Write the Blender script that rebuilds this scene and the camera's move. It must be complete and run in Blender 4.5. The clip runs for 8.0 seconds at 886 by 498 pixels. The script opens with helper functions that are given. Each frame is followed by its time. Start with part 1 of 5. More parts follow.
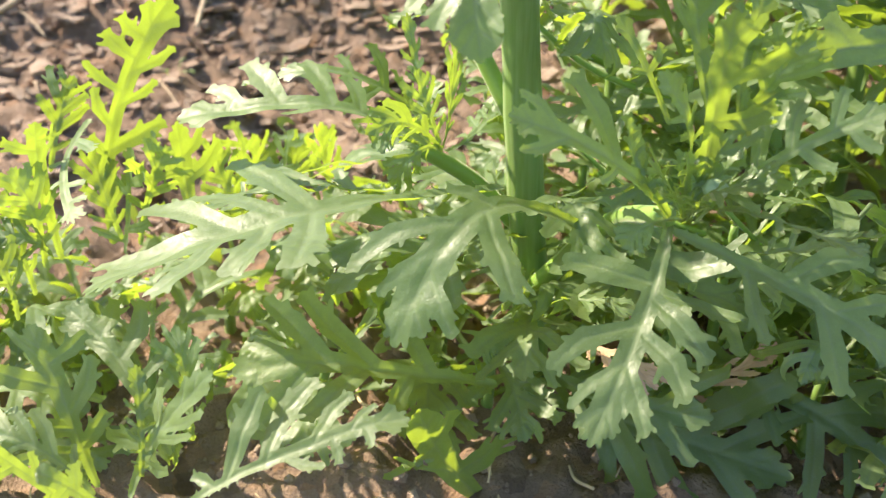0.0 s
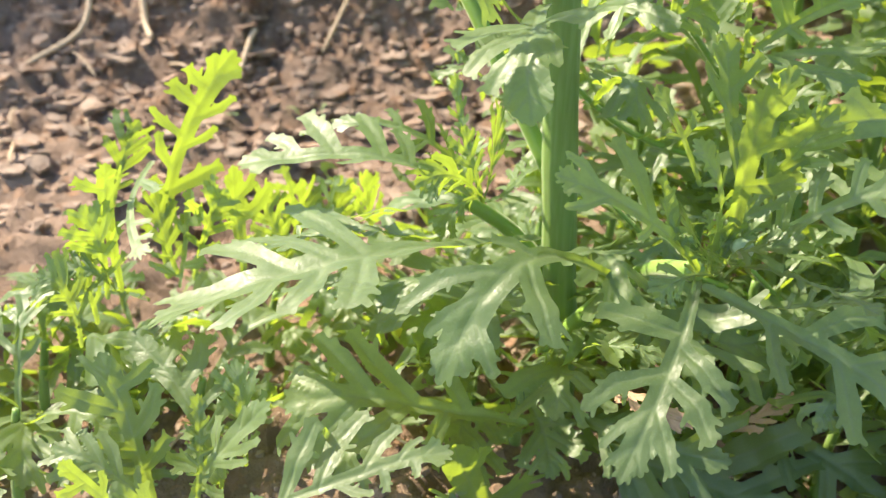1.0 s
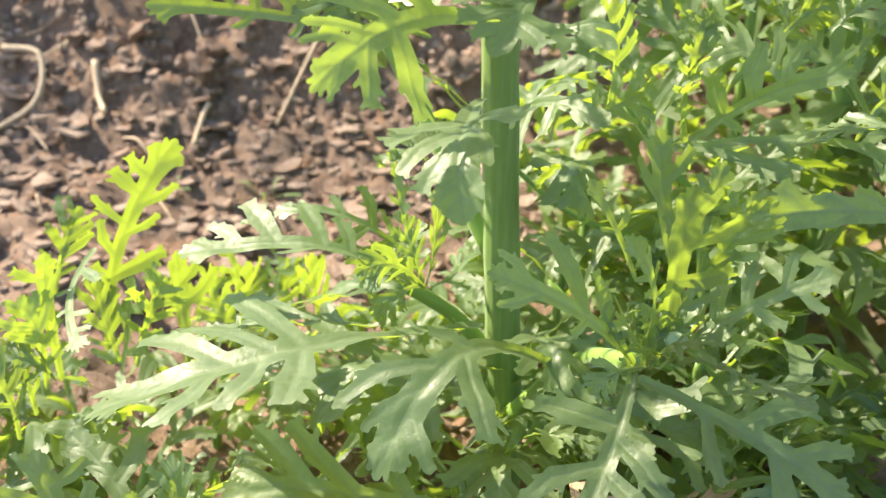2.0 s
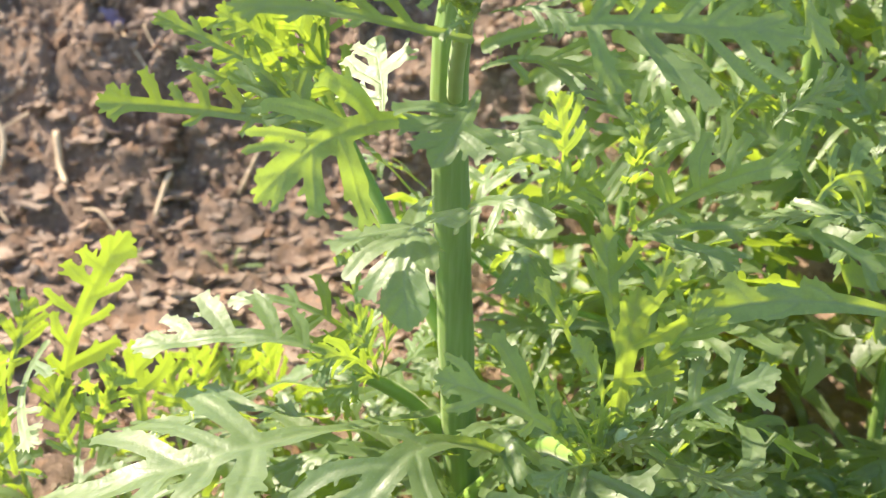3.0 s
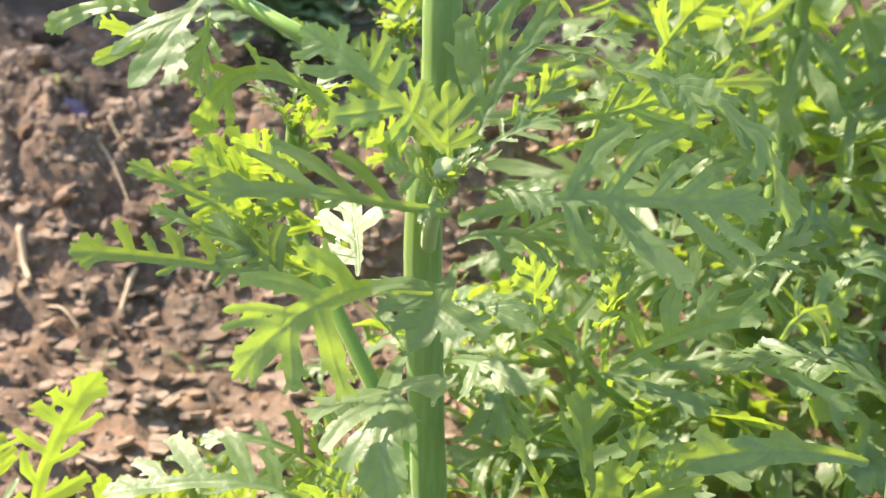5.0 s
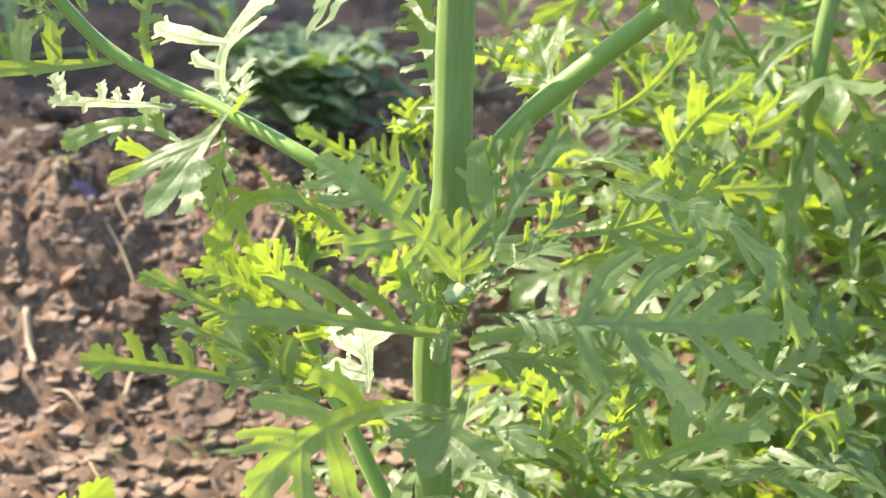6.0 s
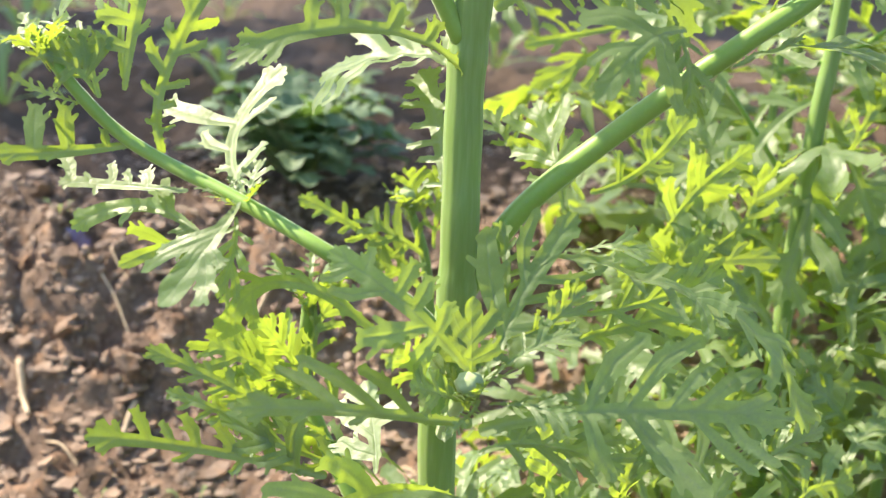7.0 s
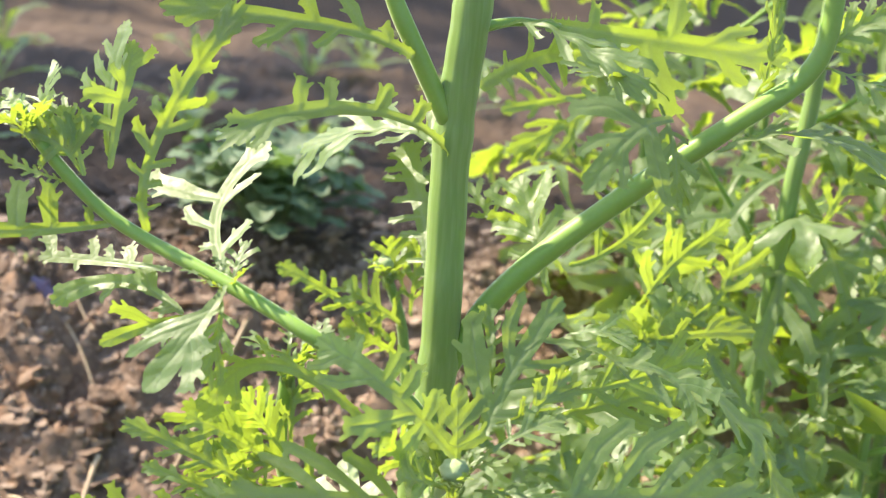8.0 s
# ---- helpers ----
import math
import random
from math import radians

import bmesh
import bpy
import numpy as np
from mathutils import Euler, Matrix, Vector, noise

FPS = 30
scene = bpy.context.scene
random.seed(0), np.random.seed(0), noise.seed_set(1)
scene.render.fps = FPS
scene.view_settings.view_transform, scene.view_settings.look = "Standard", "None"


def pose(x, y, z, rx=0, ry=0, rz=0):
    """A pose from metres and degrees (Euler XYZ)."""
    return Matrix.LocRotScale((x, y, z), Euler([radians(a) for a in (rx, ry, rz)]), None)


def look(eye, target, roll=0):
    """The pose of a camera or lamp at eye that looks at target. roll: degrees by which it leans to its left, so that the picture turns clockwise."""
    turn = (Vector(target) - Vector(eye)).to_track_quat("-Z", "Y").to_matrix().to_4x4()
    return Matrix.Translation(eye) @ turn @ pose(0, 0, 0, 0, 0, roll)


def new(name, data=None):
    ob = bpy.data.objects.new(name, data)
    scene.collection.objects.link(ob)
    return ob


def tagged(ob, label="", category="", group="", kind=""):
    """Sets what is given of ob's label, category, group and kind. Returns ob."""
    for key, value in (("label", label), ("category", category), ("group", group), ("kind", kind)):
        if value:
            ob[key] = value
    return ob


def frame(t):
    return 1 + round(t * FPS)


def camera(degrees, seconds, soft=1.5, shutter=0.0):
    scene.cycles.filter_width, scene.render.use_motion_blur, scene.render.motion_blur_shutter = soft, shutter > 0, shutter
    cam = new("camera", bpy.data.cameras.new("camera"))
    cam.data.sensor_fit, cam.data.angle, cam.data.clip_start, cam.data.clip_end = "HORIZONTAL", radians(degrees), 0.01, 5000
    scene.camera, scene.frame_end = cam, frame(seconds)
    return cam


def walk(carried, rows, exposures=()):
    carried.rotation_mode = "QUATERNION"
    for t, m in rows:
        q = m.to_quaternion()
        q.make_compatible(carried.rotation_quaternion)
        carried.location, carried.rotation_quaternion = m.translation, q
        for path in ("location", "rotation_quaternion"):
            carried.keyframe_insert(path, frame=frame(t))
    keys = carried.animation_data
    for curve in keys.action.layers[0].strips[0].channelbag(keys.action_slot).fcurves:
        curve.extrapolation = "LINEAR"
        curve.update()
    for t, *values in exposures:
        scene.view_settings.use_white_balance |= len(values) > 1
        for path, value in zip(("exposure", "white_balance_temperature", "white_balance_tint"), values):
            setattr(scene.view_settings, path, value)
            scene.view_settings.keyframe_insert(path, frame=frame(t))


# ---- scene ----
cam = camera(39.5, 8.0, soft=1.25)
cam.data.dof.use_dof = True
cam.data.dof.focus_distance = 0.42
cam.data.dof.aperture_fstop = 15.0
PATH = [
    (0.0, 0.0000, 0.0000, 0.3000, 61.64, -0.34, 0.00),
    (0.5, -0.0019, -0.0208, 0.3055, 62.46, -1.44, 1.12),
    (1.0, -0.0124, -0.0249, 0.3156, 63.42, -1.84, 1.19),
    (1.5, -0.0082, -0.0214, 0.3231, 64.55, -2.23, 0.60),
    (3.0, 0.0080, -0.0130, 0.3506, 67.40, -1.79, -1.40),
    (3.5, -0.0036, -0.0010, 0.3652, 67.52, -2.39, -2.15),
    (4.0, -0.0030, -0.0014, 0.3700, 68.05, -2.51, -3.14),
    (5.5, 0.0020, 0.0037, 0.4045, 69.70, -2.41, -3.31),
    (6.0, -0.0031, 0.0065, 0.4131, 71.23, -2.70, -3.16),
    (6.5, -0.0067, 0.0070, 0.4202, 72.29, -2.82, -3.42),
    (7.0, -0.0129, 0.0105, 0.4330, 72.26, -3.23, -3.89),
    (7.5, -0.0192, 0.0132, 0.4439, 72.48, -4.03, -4.64),
    (8.0, -0.0228, 0.0163, 0.4481, 73.82, -4.58, -5.59),
]
walk(cam, [(t, pose(x, y, z, rx, ry, rz)) for t, x, y, z, rx, ry, rz in PATH], [(0.0, 1.39), (1.5, 1.43), (3.0, 1.48), (8.0, 1.46)])

# ---- light ----
SUN_EL, SUN_BEHIND = 47.0, 25.0  # elevation; degrees from straight left (-x) towards the back (+y)
to_sun = Vector((-math.cos(radians(SUN_BEHIND)) * math.cos(radians(SUN_EL)),
                 math.sin(radians(SUN_BEHIND)) * math.cos(radians(SUN_EL)), math.sin(radians(SUN_EL))))
sun_data = bpy.data.lights.new("sun", "SUN")
sun_data.energy, sun_data.angle, sun_data.color = 5.4, radians(0.6), (1.0, 0.86, 0.66)
sun = new("sun", sun_data)
sun.matrix_world = look(to_sun * 20, (0, 0, 0))
world = bpy.data.worlds.new("sky")
scene.world = world
world.use_nodes = True
wt = world.node_tree
sky = wt.nodes.new("ShaderNodeTexSky")
sky.sky_type, sky.sun_disc = "NISHITA", False
sky.sun_elevation = radians(SUN_EL)
sky.sun_rotation = math.atan2(to_sun.x, to_sun.y)
wt.links.new(sky.outputs[0], wt.nodes["Background"].inputs[0])
wt.nodes["Background"].inputs[1].default_value = 0.15


# ---- materials ----
def material(name):
    m = bpy.data.materials.new(name)
    m.use_nodes = True
    nt = m.node_tree
    return m, nt, nt.nodes["Principled BSDF"], nt.nodes["Material Output"]


def node(nt, kind, **values):
    n = nt.nodes.new(kind)
    for key, value in values.items():
        n.inputs[key].default_value = value
    return n


def ramp(nt, source, stops):
    r = nt.nodes.new("ShaderNodeValToRGB")
    while len(r.color_ramp.elements) < len(stops):
        r.color_ramp.elements.new(0.5)
    for e, (p, c) in zip(r.color_ramp.elements, stops):
        e.position, e.color = p, (*c, 1)
    nt.links.new(source, r.inputs[0])
    return r.outputs[0]


def mix(nt, fac, a, b, how="MIX"):
    n = nt.nodes.new("ShaderNodeMix")
    n.data_type, n.blend_type = "RGBA", how
    for socket, value in ((n.inputs[0], fac), (n.inputs[6], a), (n.inputs[7], b)):
        if isinstance(value, bpy.types.NodeSocket):
            nt.links.new(value, socket)
        else:
            socket.default_value = value if isinstance(value, float) else (*value, 1)
    return n.outputs[2]


def leaf_material(name, top, dark, through_colour, through_share, rough, vein=(0.34, 0.44, 0.22)):
    m, nt, bsdf, out = material(name)
    coords = nt.nodes.new("ShaderNodeTexCoord")
    big = node(nt, "ShaderNodeTexNoise", Scale=45.0, Detail=4.0)
    mid = node(nt, "ShaderNodeTexNoise", Scale=260.0, Detail=3.0)
    fine = node(nt, "ShaderNodeTexNoise", Scale=1300.0, Detail=3.0)
    for n in (big, mid, fine):
        nt.links.new(coords.outputs["Object"], n.inputs["Vector"])
    info = nt.nodes.new("ShaderNodeObjectInfo")
    base = mix(nt, info.outputs["Random"], top, dark)
    base = mix(nt, ramp(nt, big.outputs["Fac"], [(0.35, (0, 0, 0)), (0.7, (1, 1, 1))]), base, mix(nt, 0.3, base, (0.20, 0.30, 0.15)))
    base = mix(nt, ramp(nt, mid.outputs["Fac"], [(0.42, (0.45, 0.45, 0.45)), (0.6, (0, 0, 0))]), base, mix(nt, 0.6, base, dark))
    base = mix(nt, ramp(nt, fine.outputs["Fac"], [(0.55, (0, 0, 0)), (0.75, (0.4, 0.4, 0.4))]), base, (0.27, 0.36, 0.20))
    attr = nt.nodes.new("ShaderNodeAttribute")
    attr.attribute_name = "vein"
    veins = ramp(nt, attr.outputs["Fac"], [(0.25, (0, 0, 0)), (1.0, (0.6, 0.6, 0.6))])
    base = mix(nt, veins, base, vein)
    nt.links.new(base, bsdf.inputs["Base Color"])
    nt.links.new(ramp(nt, mid.outputs["Fac"], [(0.3, (rough - 0.06,) * 3), (0.7, (rough + 0.12,) * 3)]), bsdf.inputs["Roughness"])
    bsdf.inputs["Specular IOR Level"].default_value = 0.95
    bsdf.inputs["Sheen Weight"].default_value = 0.04
    bsdf.inputs["Sheen Roughness"].default_value = 0.5
    soft = node(nt, "ShaderNodeBump", Strength=0.5, Distance=0.0009)
    nt.links.new(mid.outputs["Fac"], soft.inputs["Height"])
    bump = node(nt, "ShaderNodeBump", Strength=0.25, Distance=0.0004)
    nt.links.new(fine.outputs["Fac"], bump.inputs["Height"])
    nt.links.new(soft.outputs[0], bump.inputs["Normal"])
    nt.links.new(bump.outputs[0], bsdf.inputs["Normal"])
    tr = nt.nodes.new("ShaderNodeBsdfTranslucent")
    glow = mix(nt, info.outputs["Random"], through_colour, tuple(c * 0.72 for c in through_colour))
    glow = mix(nt, ramp(nt, mid.outputs["Fac"], [(0.35, (0.5, 0.5, 0.5)), (0.6, (0, 0, 0))]), glow, tuple(c * 0.7 for c in through_colour))
    glow = mix(nt, veins, glow, tuple(c * 0.45 for c in through_colour))
    nt.links.new(glow, tr.inputs["Color"])
    share = nt.nodes.new("ShaderNodeMixShader")
    share.inputs[0].default_value = through_share
    nt.links.new(bsdf.outputs[0], share.inputs[1])
    nt.links.new(tr.outputs[0], share.inputs[2])
    nt.links.new(share.outputs[0], out.inputs["Surface"])
    return m


LEAF = leaf_material("leaf_green", (0.184, 0.262, 0.112), (0.100, 0.168, 0.058), (0.43, 0.572, 0.04), 0.55, 0.45, (0.29, 0.38, 0.18))
WEED = leaf_material("weed_leaf", (0.105, 0.175, 0.075), (0.068, 0.125, 0.055), (0.24, 0.40, 0.06), 0.3, 0.64)
SPROUT = leaf_material("sprout_leaf", (0.20, 0.30, 0.09), (0.15, 0.24, 0.08), (0.50, 0.66, 0.08), 0.45, 0.5)


def stem_material(name, squeeze, streak, a, b):
    m, nt, bsdf, out = material(name)
    coords = nt.nodes.new("ShaderNodeTexCoord")
    stretch = nt.nodes.new("ShaderNodeMapping")
    stretch.inputs["Scale"].default_value = (1.0, 1.0, squeeze)
    nt.links.new(coords.outputs["Object"], stretch.inputs[0])
    lines = node(nt, "ShaderNodeTexNoise", Scale=700.0, Detail=4.0)
    patch = node(nt, "ShaderNodeTexNoise", Scale=30.0, Detail=2.0)
    nt.links.new(stretch.outputs[0], lines.inputs[0])
    nt.links.new(coords.outputs["Object"], patch.inputs[0])
    base = mix(nt, patch.outputs["Fac"], a, b)
    base = mix(nt, ramp(nt, lines.outputs["Fac"], [(0.40, (0, 0, 0)), (0.75, (streak, streak, streak))]), base, (0.28, 0.38, 0.16))
    nt.links.new(base, bsdf.inputs["Base Color"])
    bsdf.inputs["Roughness"].default_value = 0.45
    bsdf.inputs["Specular IOR Level"].default_value = 0.4
    bsdf.inputs["Sheen Weight"].default_value = 0.35
    bsdf.inputs["Sheen Roughness"].default_value = 0.35
    bsdf.inputs["Sheen Tint"].default_value = (1.0, 0.97, 0.86, 1.0)
    bsdf.inputs["Subsurface Weight"].default_value = 0.3
    bsdf.inputs["Subsurface Radius"].default_value = (0.6, 1.0, 0.15)
    bsdf.inputs["Subsurface Scale"].default_value = 0.0025
    bump = node(nt, "ShaderNodeBump", Strength=0.12, Distance=0.0003)
    nt.links.new(lines.outputs["Fac"], bump.inputs["Height"])
    nt.links.new(bump.outputs[0], bsdf.inputs["Normal"])
    return m


STEM, BRANCH = stem_material("stem_green", 0.06, 0.35, (0.135, 0.225, 0.045), (0.170, 0.265, 0.065)), stem_material("branch_green", 1.0, 0.10, (0.16, 0.275, 0.04), (0.20, 0.32, 0.06))


def soil_material(name, light, mid, dark, painted_shade=False):
    m, nt, bsdf, out = material(name)
    geo = nt.nodes.new("ShaderNodeNewGeometry")
    scales = (6.0, 38.0, 160.0, 900.0)
    n = [node(nt, "ShaderNodeTexNoise", Scale=s, Detail=6.0, Roughness=0.6) for s in scales]
    for k in n:
        nt.links.new(geo.outputs["Position"], k.inputs["Vector"])
    base = mix(nt, ramp(nt, n[1].outputs["Fac"], [(0.3, (0, 0, 0)), (0.68, (1, 1, 1))]), dark, mid)
    base = mix(nt, ramp(nt, n[0].outputs["Fac"], [(0.4, (0, 0, 0)), (0.65, (0.8, 0.8, 0.8))]), base, light)
    base = mix(nt, ramp(nt, n[2].outputs["Fac"], [(0.5, (0, 0, 0)), (0.72, (0.8, 0.8, 0.8))]), base, light)
    info = nt.nodes.new("ShaderNodeObjectInfo")
    base = mix(nt, ramp(nt, info.outputs["Random"], [(0.0, (0, 0, 0)), (1.0, (0.45, 0.45, 0.45))]), base, light)
    base = mix(nt, ramp(nt, n[3].outputs["Fac"], [(0.3, (0.55, 0.55, 0.55)), (0.5, (0, 0, 0))]), base, dark)
    chips = node(nt, "ShaderNodeTexVoronoi", Scale=130.0, Randomness=1.0)
    warp = node(nt, "ShaderNodeTexNoise", Scale=60.0, Detail=3.0)
    nt.links.new(geo.outputs["Position"], warp.inputs["Vector"])
    bent = nt.nodes.new("ShaderNodeVectorMath")
    bent.operation = "MULTIPLY_ADD"
    bent.inputs[1].default_value = (0.012, 0.012, 0.012)
    nt.links.new(warp.outputs["Color"], bent.inputs[0])
    nt.links.new(geo.outputs["Position"], bent.inputs[2])
    nt.links.new(bent.outputs[0], chips.inputs["Vector"])
    split = nt.nodes.new("ShaderNodeSeparateColor")
    nt.links.new(chips.outputs["Color"], split.inputs[0])
    base = mix(nt, ramp(nt, split.outputs[0], [(0.55, (0, 0, 0)), (1.0, (0.75, 0.75, 0.75))]), base, light)
    base = mix(nt, ramp(nt, split.outputs[1], [(0.60, (0, 0, 0)), (1.0, (0.6, 0.6, 0.6))]), base, dark)
    base = mix(nt, ramp(nt, split.outputs[2], [(0.70, (0, 0, 0)), (1.0, (0.5, 0.5, 0.5))]), base, (0.36, 0.205, 0.115))
    if painted_shade:  # shade painted into the plateau's colour; field in front darkened to cut bounce
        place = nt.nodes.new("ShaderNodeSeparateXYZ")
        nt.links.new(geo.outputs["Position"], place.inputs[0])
        shade_mask = nt.nodes.new("ShaderNodeMath")
        shade_mask.operation = "MULTIPLY_ADD"
        shade_mask.inputs[1].default_value = 0.30
        nt.links.new(n[0].outputs["Fac"], shade_mask.inputs[0])
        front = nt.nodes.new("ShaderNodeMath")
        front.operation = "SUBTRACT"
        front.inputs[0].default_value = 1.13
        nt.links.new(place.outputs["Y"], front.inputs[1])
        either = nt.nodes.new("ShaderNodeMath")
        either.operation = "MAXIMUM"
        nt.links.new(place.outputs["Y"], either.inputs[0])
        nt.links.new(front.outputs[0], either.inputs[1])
        nt.links.new(either.outputs[0], shade_mask.inputs[2])
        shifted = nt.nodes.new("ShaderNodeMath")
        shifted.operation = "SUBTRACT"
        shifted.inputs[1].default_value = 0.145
        nt.links.new(shade_mask.outputs[0], shifted.inputs[0])
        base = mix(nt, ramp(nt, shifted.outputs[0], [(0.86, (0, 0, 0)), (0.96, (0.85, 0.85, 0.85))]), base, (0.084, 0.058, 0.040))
    nt.links.new(base, bsdf.inputs["Base Color"])
    bsdf.inputs["Roughness"].default_value = 0.9
    bsdf.inputs["Specular IOR Level"].default_value = 0.25
    bump = node(nt, "ShaderNodeBump", Strength=1.0, Distance=0.007)
    nt.links.new(mix(nt, 0.4, n[2].outputs["Color"], n[3].outputs["Color"]), bump.inputs["Height"])
    plates = node(nt, "ShaderNodeBump", Strength=0.8, Distance=0.004)
    nt.links.new(split.outputs[0], plates.inputs["Height"])
    nt.links.new(bump.outputs[0], plates.inputs["Normal"])
    nt.links.new(plates.outputs[0], bsdf.inputs["Normal"])
    return m


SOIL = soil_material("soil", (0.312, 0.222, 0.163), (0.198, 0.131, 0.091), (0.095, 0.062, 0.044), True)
CLAY = soil_material("dry_clay", (0.445, 0.342, 0.265), (0.325, 0.236, 0.180), (0.188, 0.126, 0.091))


def plain_material(name, a, b, rough, scale, stretched=False):
    m, nt, bsdf, out = material(name)
    coords = nt.nodes.new("ShaderNodeTexCoord")
    n = node(nt, "ShaderNodeTexNoise", Scale=scale, Detail=5.0)
    nt.links.new(coords.outputs["Object"], n.inputs["Vector"])
    nt.links.new(mix(nt, n.outputs["Fac"], a, b), bsdf.inputs["Base Color"])
    bsdf.inputs["Roughness"].default_value = rough
    bump = node(nt, "ShaderNodeBump", Strength=0.4, Distance=0.0005)
    nt.links.new(n.outputs["Fac"], bump.inputs["Height"])
    nt.links.new(bump.outputs[0], bsdf.inputs["Normal"])
    return m


STRAW = plain_material("dry_straw", (0.36, 0.26, 0.16), (0.62, 0.48, 0.32), 0.7, 300.0)
BUD = plain_material("bud_scales", (0.21, 0.30, 0.10), (0.44, 0.50, 0.28), 0.8, 420.0)
DEAD = plain_material("dead_leaf", (0.30, 0.17, 0.10), (0.50, 0.34, 0.22), 0.8, 220.0)


# ---- mesh helpers ----
def mesh_object(name, verts, faces, mat, parent=None, smooth=True, label="", attr=None):
    me = bpy.data.meshes.new(name)
    me.from_pydata([tuple(v) for v in verts], [], [tuple(f) for f in faces])
    if attr is not None:
        me.attributes.new("vein", "FLOAT", "POINT").data.foreach_set("value", np.asarray(attr, dtype=np.float32))
    if smooth:
        me.polygons.foreach_set("use_smooth", [True] * len(me.polygons))
    me.materials.append(mat)
    ob = new(name, me)
    ob.parent = parent
    if label:
        tagged(ob, label)
    return ob


def part(name, bm, mat, parent, label=""):
    me = bpy.data.meshes.new(name)
    bm.to_mesh(me)
    bm.free()
    me.polygons.foreach_set("use_smooth", [True] * len(me.polygons))
    me.materials.append(mat)
    ob = new(name, me)
    ob.parent = parent
    if label:
        tagged(ob, label)
    return ob


def thing(name, label, category, at=(0, 0, 0), group=""):
    ob = new(name)
    ob.location = at
    ob.empty_display_size = 0.02
    return tagged(ob, label, category, group)


def value_noise(x, y, seed):
    """Smooth noise in -1..1 on a unit lattice, for arrays."""
    xi, yi = np.floor(x).astype(np.int64), np.floor(y).astype(np.int64)
    xf, yf = x - xi, y - yi
    u, v = xf * xf * (3 - 2 * xf), yf * yf * (3 - 2 * yf)

    def h(a, b):
        k = (a * 374761393 + b * 668265263 + seed * 974634777) & 0xFFFFFFFF
        k = ((k ^ (k >> 13)) * 1274126177) & 0xFFFFFFFF
        return ((k ^ (k >> 16)) & 0xFFFF) / 32767.5 - 1

    return (h(xi, yi) * (1 - u) + h(xi + 1, yi) * u) * (1 - v) + (h(xi, yi + 1) * (1 - u) + h(xi + 1, yi + 1) * u) * v


# ---- leaf outlines ----
def lobe_strokes(x, hx, hy, ex, ey, side, r0, r1, lobe, rng):
    """One lobe from the midrib at x through its elbow h to its end e: a broad blunt tongue with a few short teeth along its flanks."""
    out = [(x, 0, hx, side * hy, r0, r1, 1, lobe), (hx, side * hy, hx + 0.86 * (ex - hx), side * (hy + 0.86 * (ey - hy)), r1, r1 * 0.62, 1, lobe),
           (hx + 0.8 * (ex - hx), side * (hy + 0.8 * (ey - hy)), ex, side * ey, r1 * 0.46, r1 * 0.24, 2, lobe)]
    a = math.atan2(ey - hy, ex - hx)
    for turn, g in ((0.62, 0.55), (-0.62, 0.60), (0.75, 0.02), (-0.75, -0.18)):
        if rng.random() < 0.15:
            continue
        turn *= rng.uniform(0.8, 1.15)
        if g < 0:
            sx, sy, r = hx + (hx - x) * g, hy + hy * g, r0 + (r1 - r0) * (1 + g)
        else:
            sx, sy, r = hx + (ex - hx) * g, hy + (ey - hy) * g, r1 * (1 - 0.5 * g)
        ln = r * 1.95 * rng.uniform(0.85, 1.2)
        out.append((sx, side * sy, sx + ln * math.cos(a + turn), side * (sy + ln * math.sin(a + turn)), r * 0.42, r1 * 0.20, 2, lobe))
    return out


def capsules_of(kind, rng):
    """Tapered strokes (ax, ay, bx, by, ra, rb, rank, lobe) of a feathered leaf of length 1 along x; rank 0 is the midrib, 1 a lobe's vein, 2 a tooth."""
    strokes = []
    # lobes a side, first and last foot, reach, slope, midrib half width at stalk and tip, lobe half widths
    n, first, last, reach, slope, foot, wing, r0, r1 = {
        "A": (3, 0.34, 0.76, 0.42, 55, 0.030, 0.064, 0.040, 0.056),  # broad, few long blunt lobes
        "B": (7, 0.14, 0.90, 0.150, 64, 0.032, 0.044, 0.016, 0.021),  # narrow comb
        "C": (4, 0.26, 0.80, 0.32, 50, 0.028, 0.056, 0.032, 0.046),  # feathered
    }[kind]
    strokes.append((0.0, 0, 0.5, 0, foot * 0.7, wing * 0.65, 0, -1))
    strokes.append((0.5, 0, 0.90, 0, wing * 0.65, wing, 0, -1))
    lobe = 0
    for side in (1, -1):
        for i in range(n):
            f = i / (n - 1)
            x = first + (last - first) * f ** 0.9 + rng.uniform(-0.022, 0.022) + 0.03 * side
            size = reach * (0.50 + 0.62 * math.sin(math.pi * (0.16 + 0.62 * f)) ** 1.2) * rng.uniform(0.80, 1.15)
            if kind == "B":
                size = reach * (0.55 + 0.5 * math.sin(math.pi * f)) * rng.uniform(0.7, 1.25)
            a = radians(slope - 14 * f + rng.uniform(-8, 8))
            kink = rng.uniform(-0.25, 0.25)
            hx, hy = x + 0.6 * size * math.cos(a), 0.6 * size * math.sin(a)
            ex, ey = hx + 0.4 * size * math.cos(a + kink), hy + 0.4 * size * math.sin(a + kink)
            k = rng.uniform(0.85, 1.12) * (0.72 + 0.36 * math.sin(math.pi * f))
            strokes += lobe_strokes(x, hx, hy, ex, ey, side, r0 * k, r1 * k, lobe, rng)
            lobe += 1
    strokes += end_strokes(wing, lobe, rng)
    for side in (1, -1):  # small teeth by the stalk
        for k in range(5):
            x = 0.02 + 0.048 * k + rng.uniform(-0.01, 0.01)
            strokes.append((x, 0, x + 0.012, side * rng.uniform(0.035, 0.060), 0.008, 0.002, 2, -1))
    return strokes


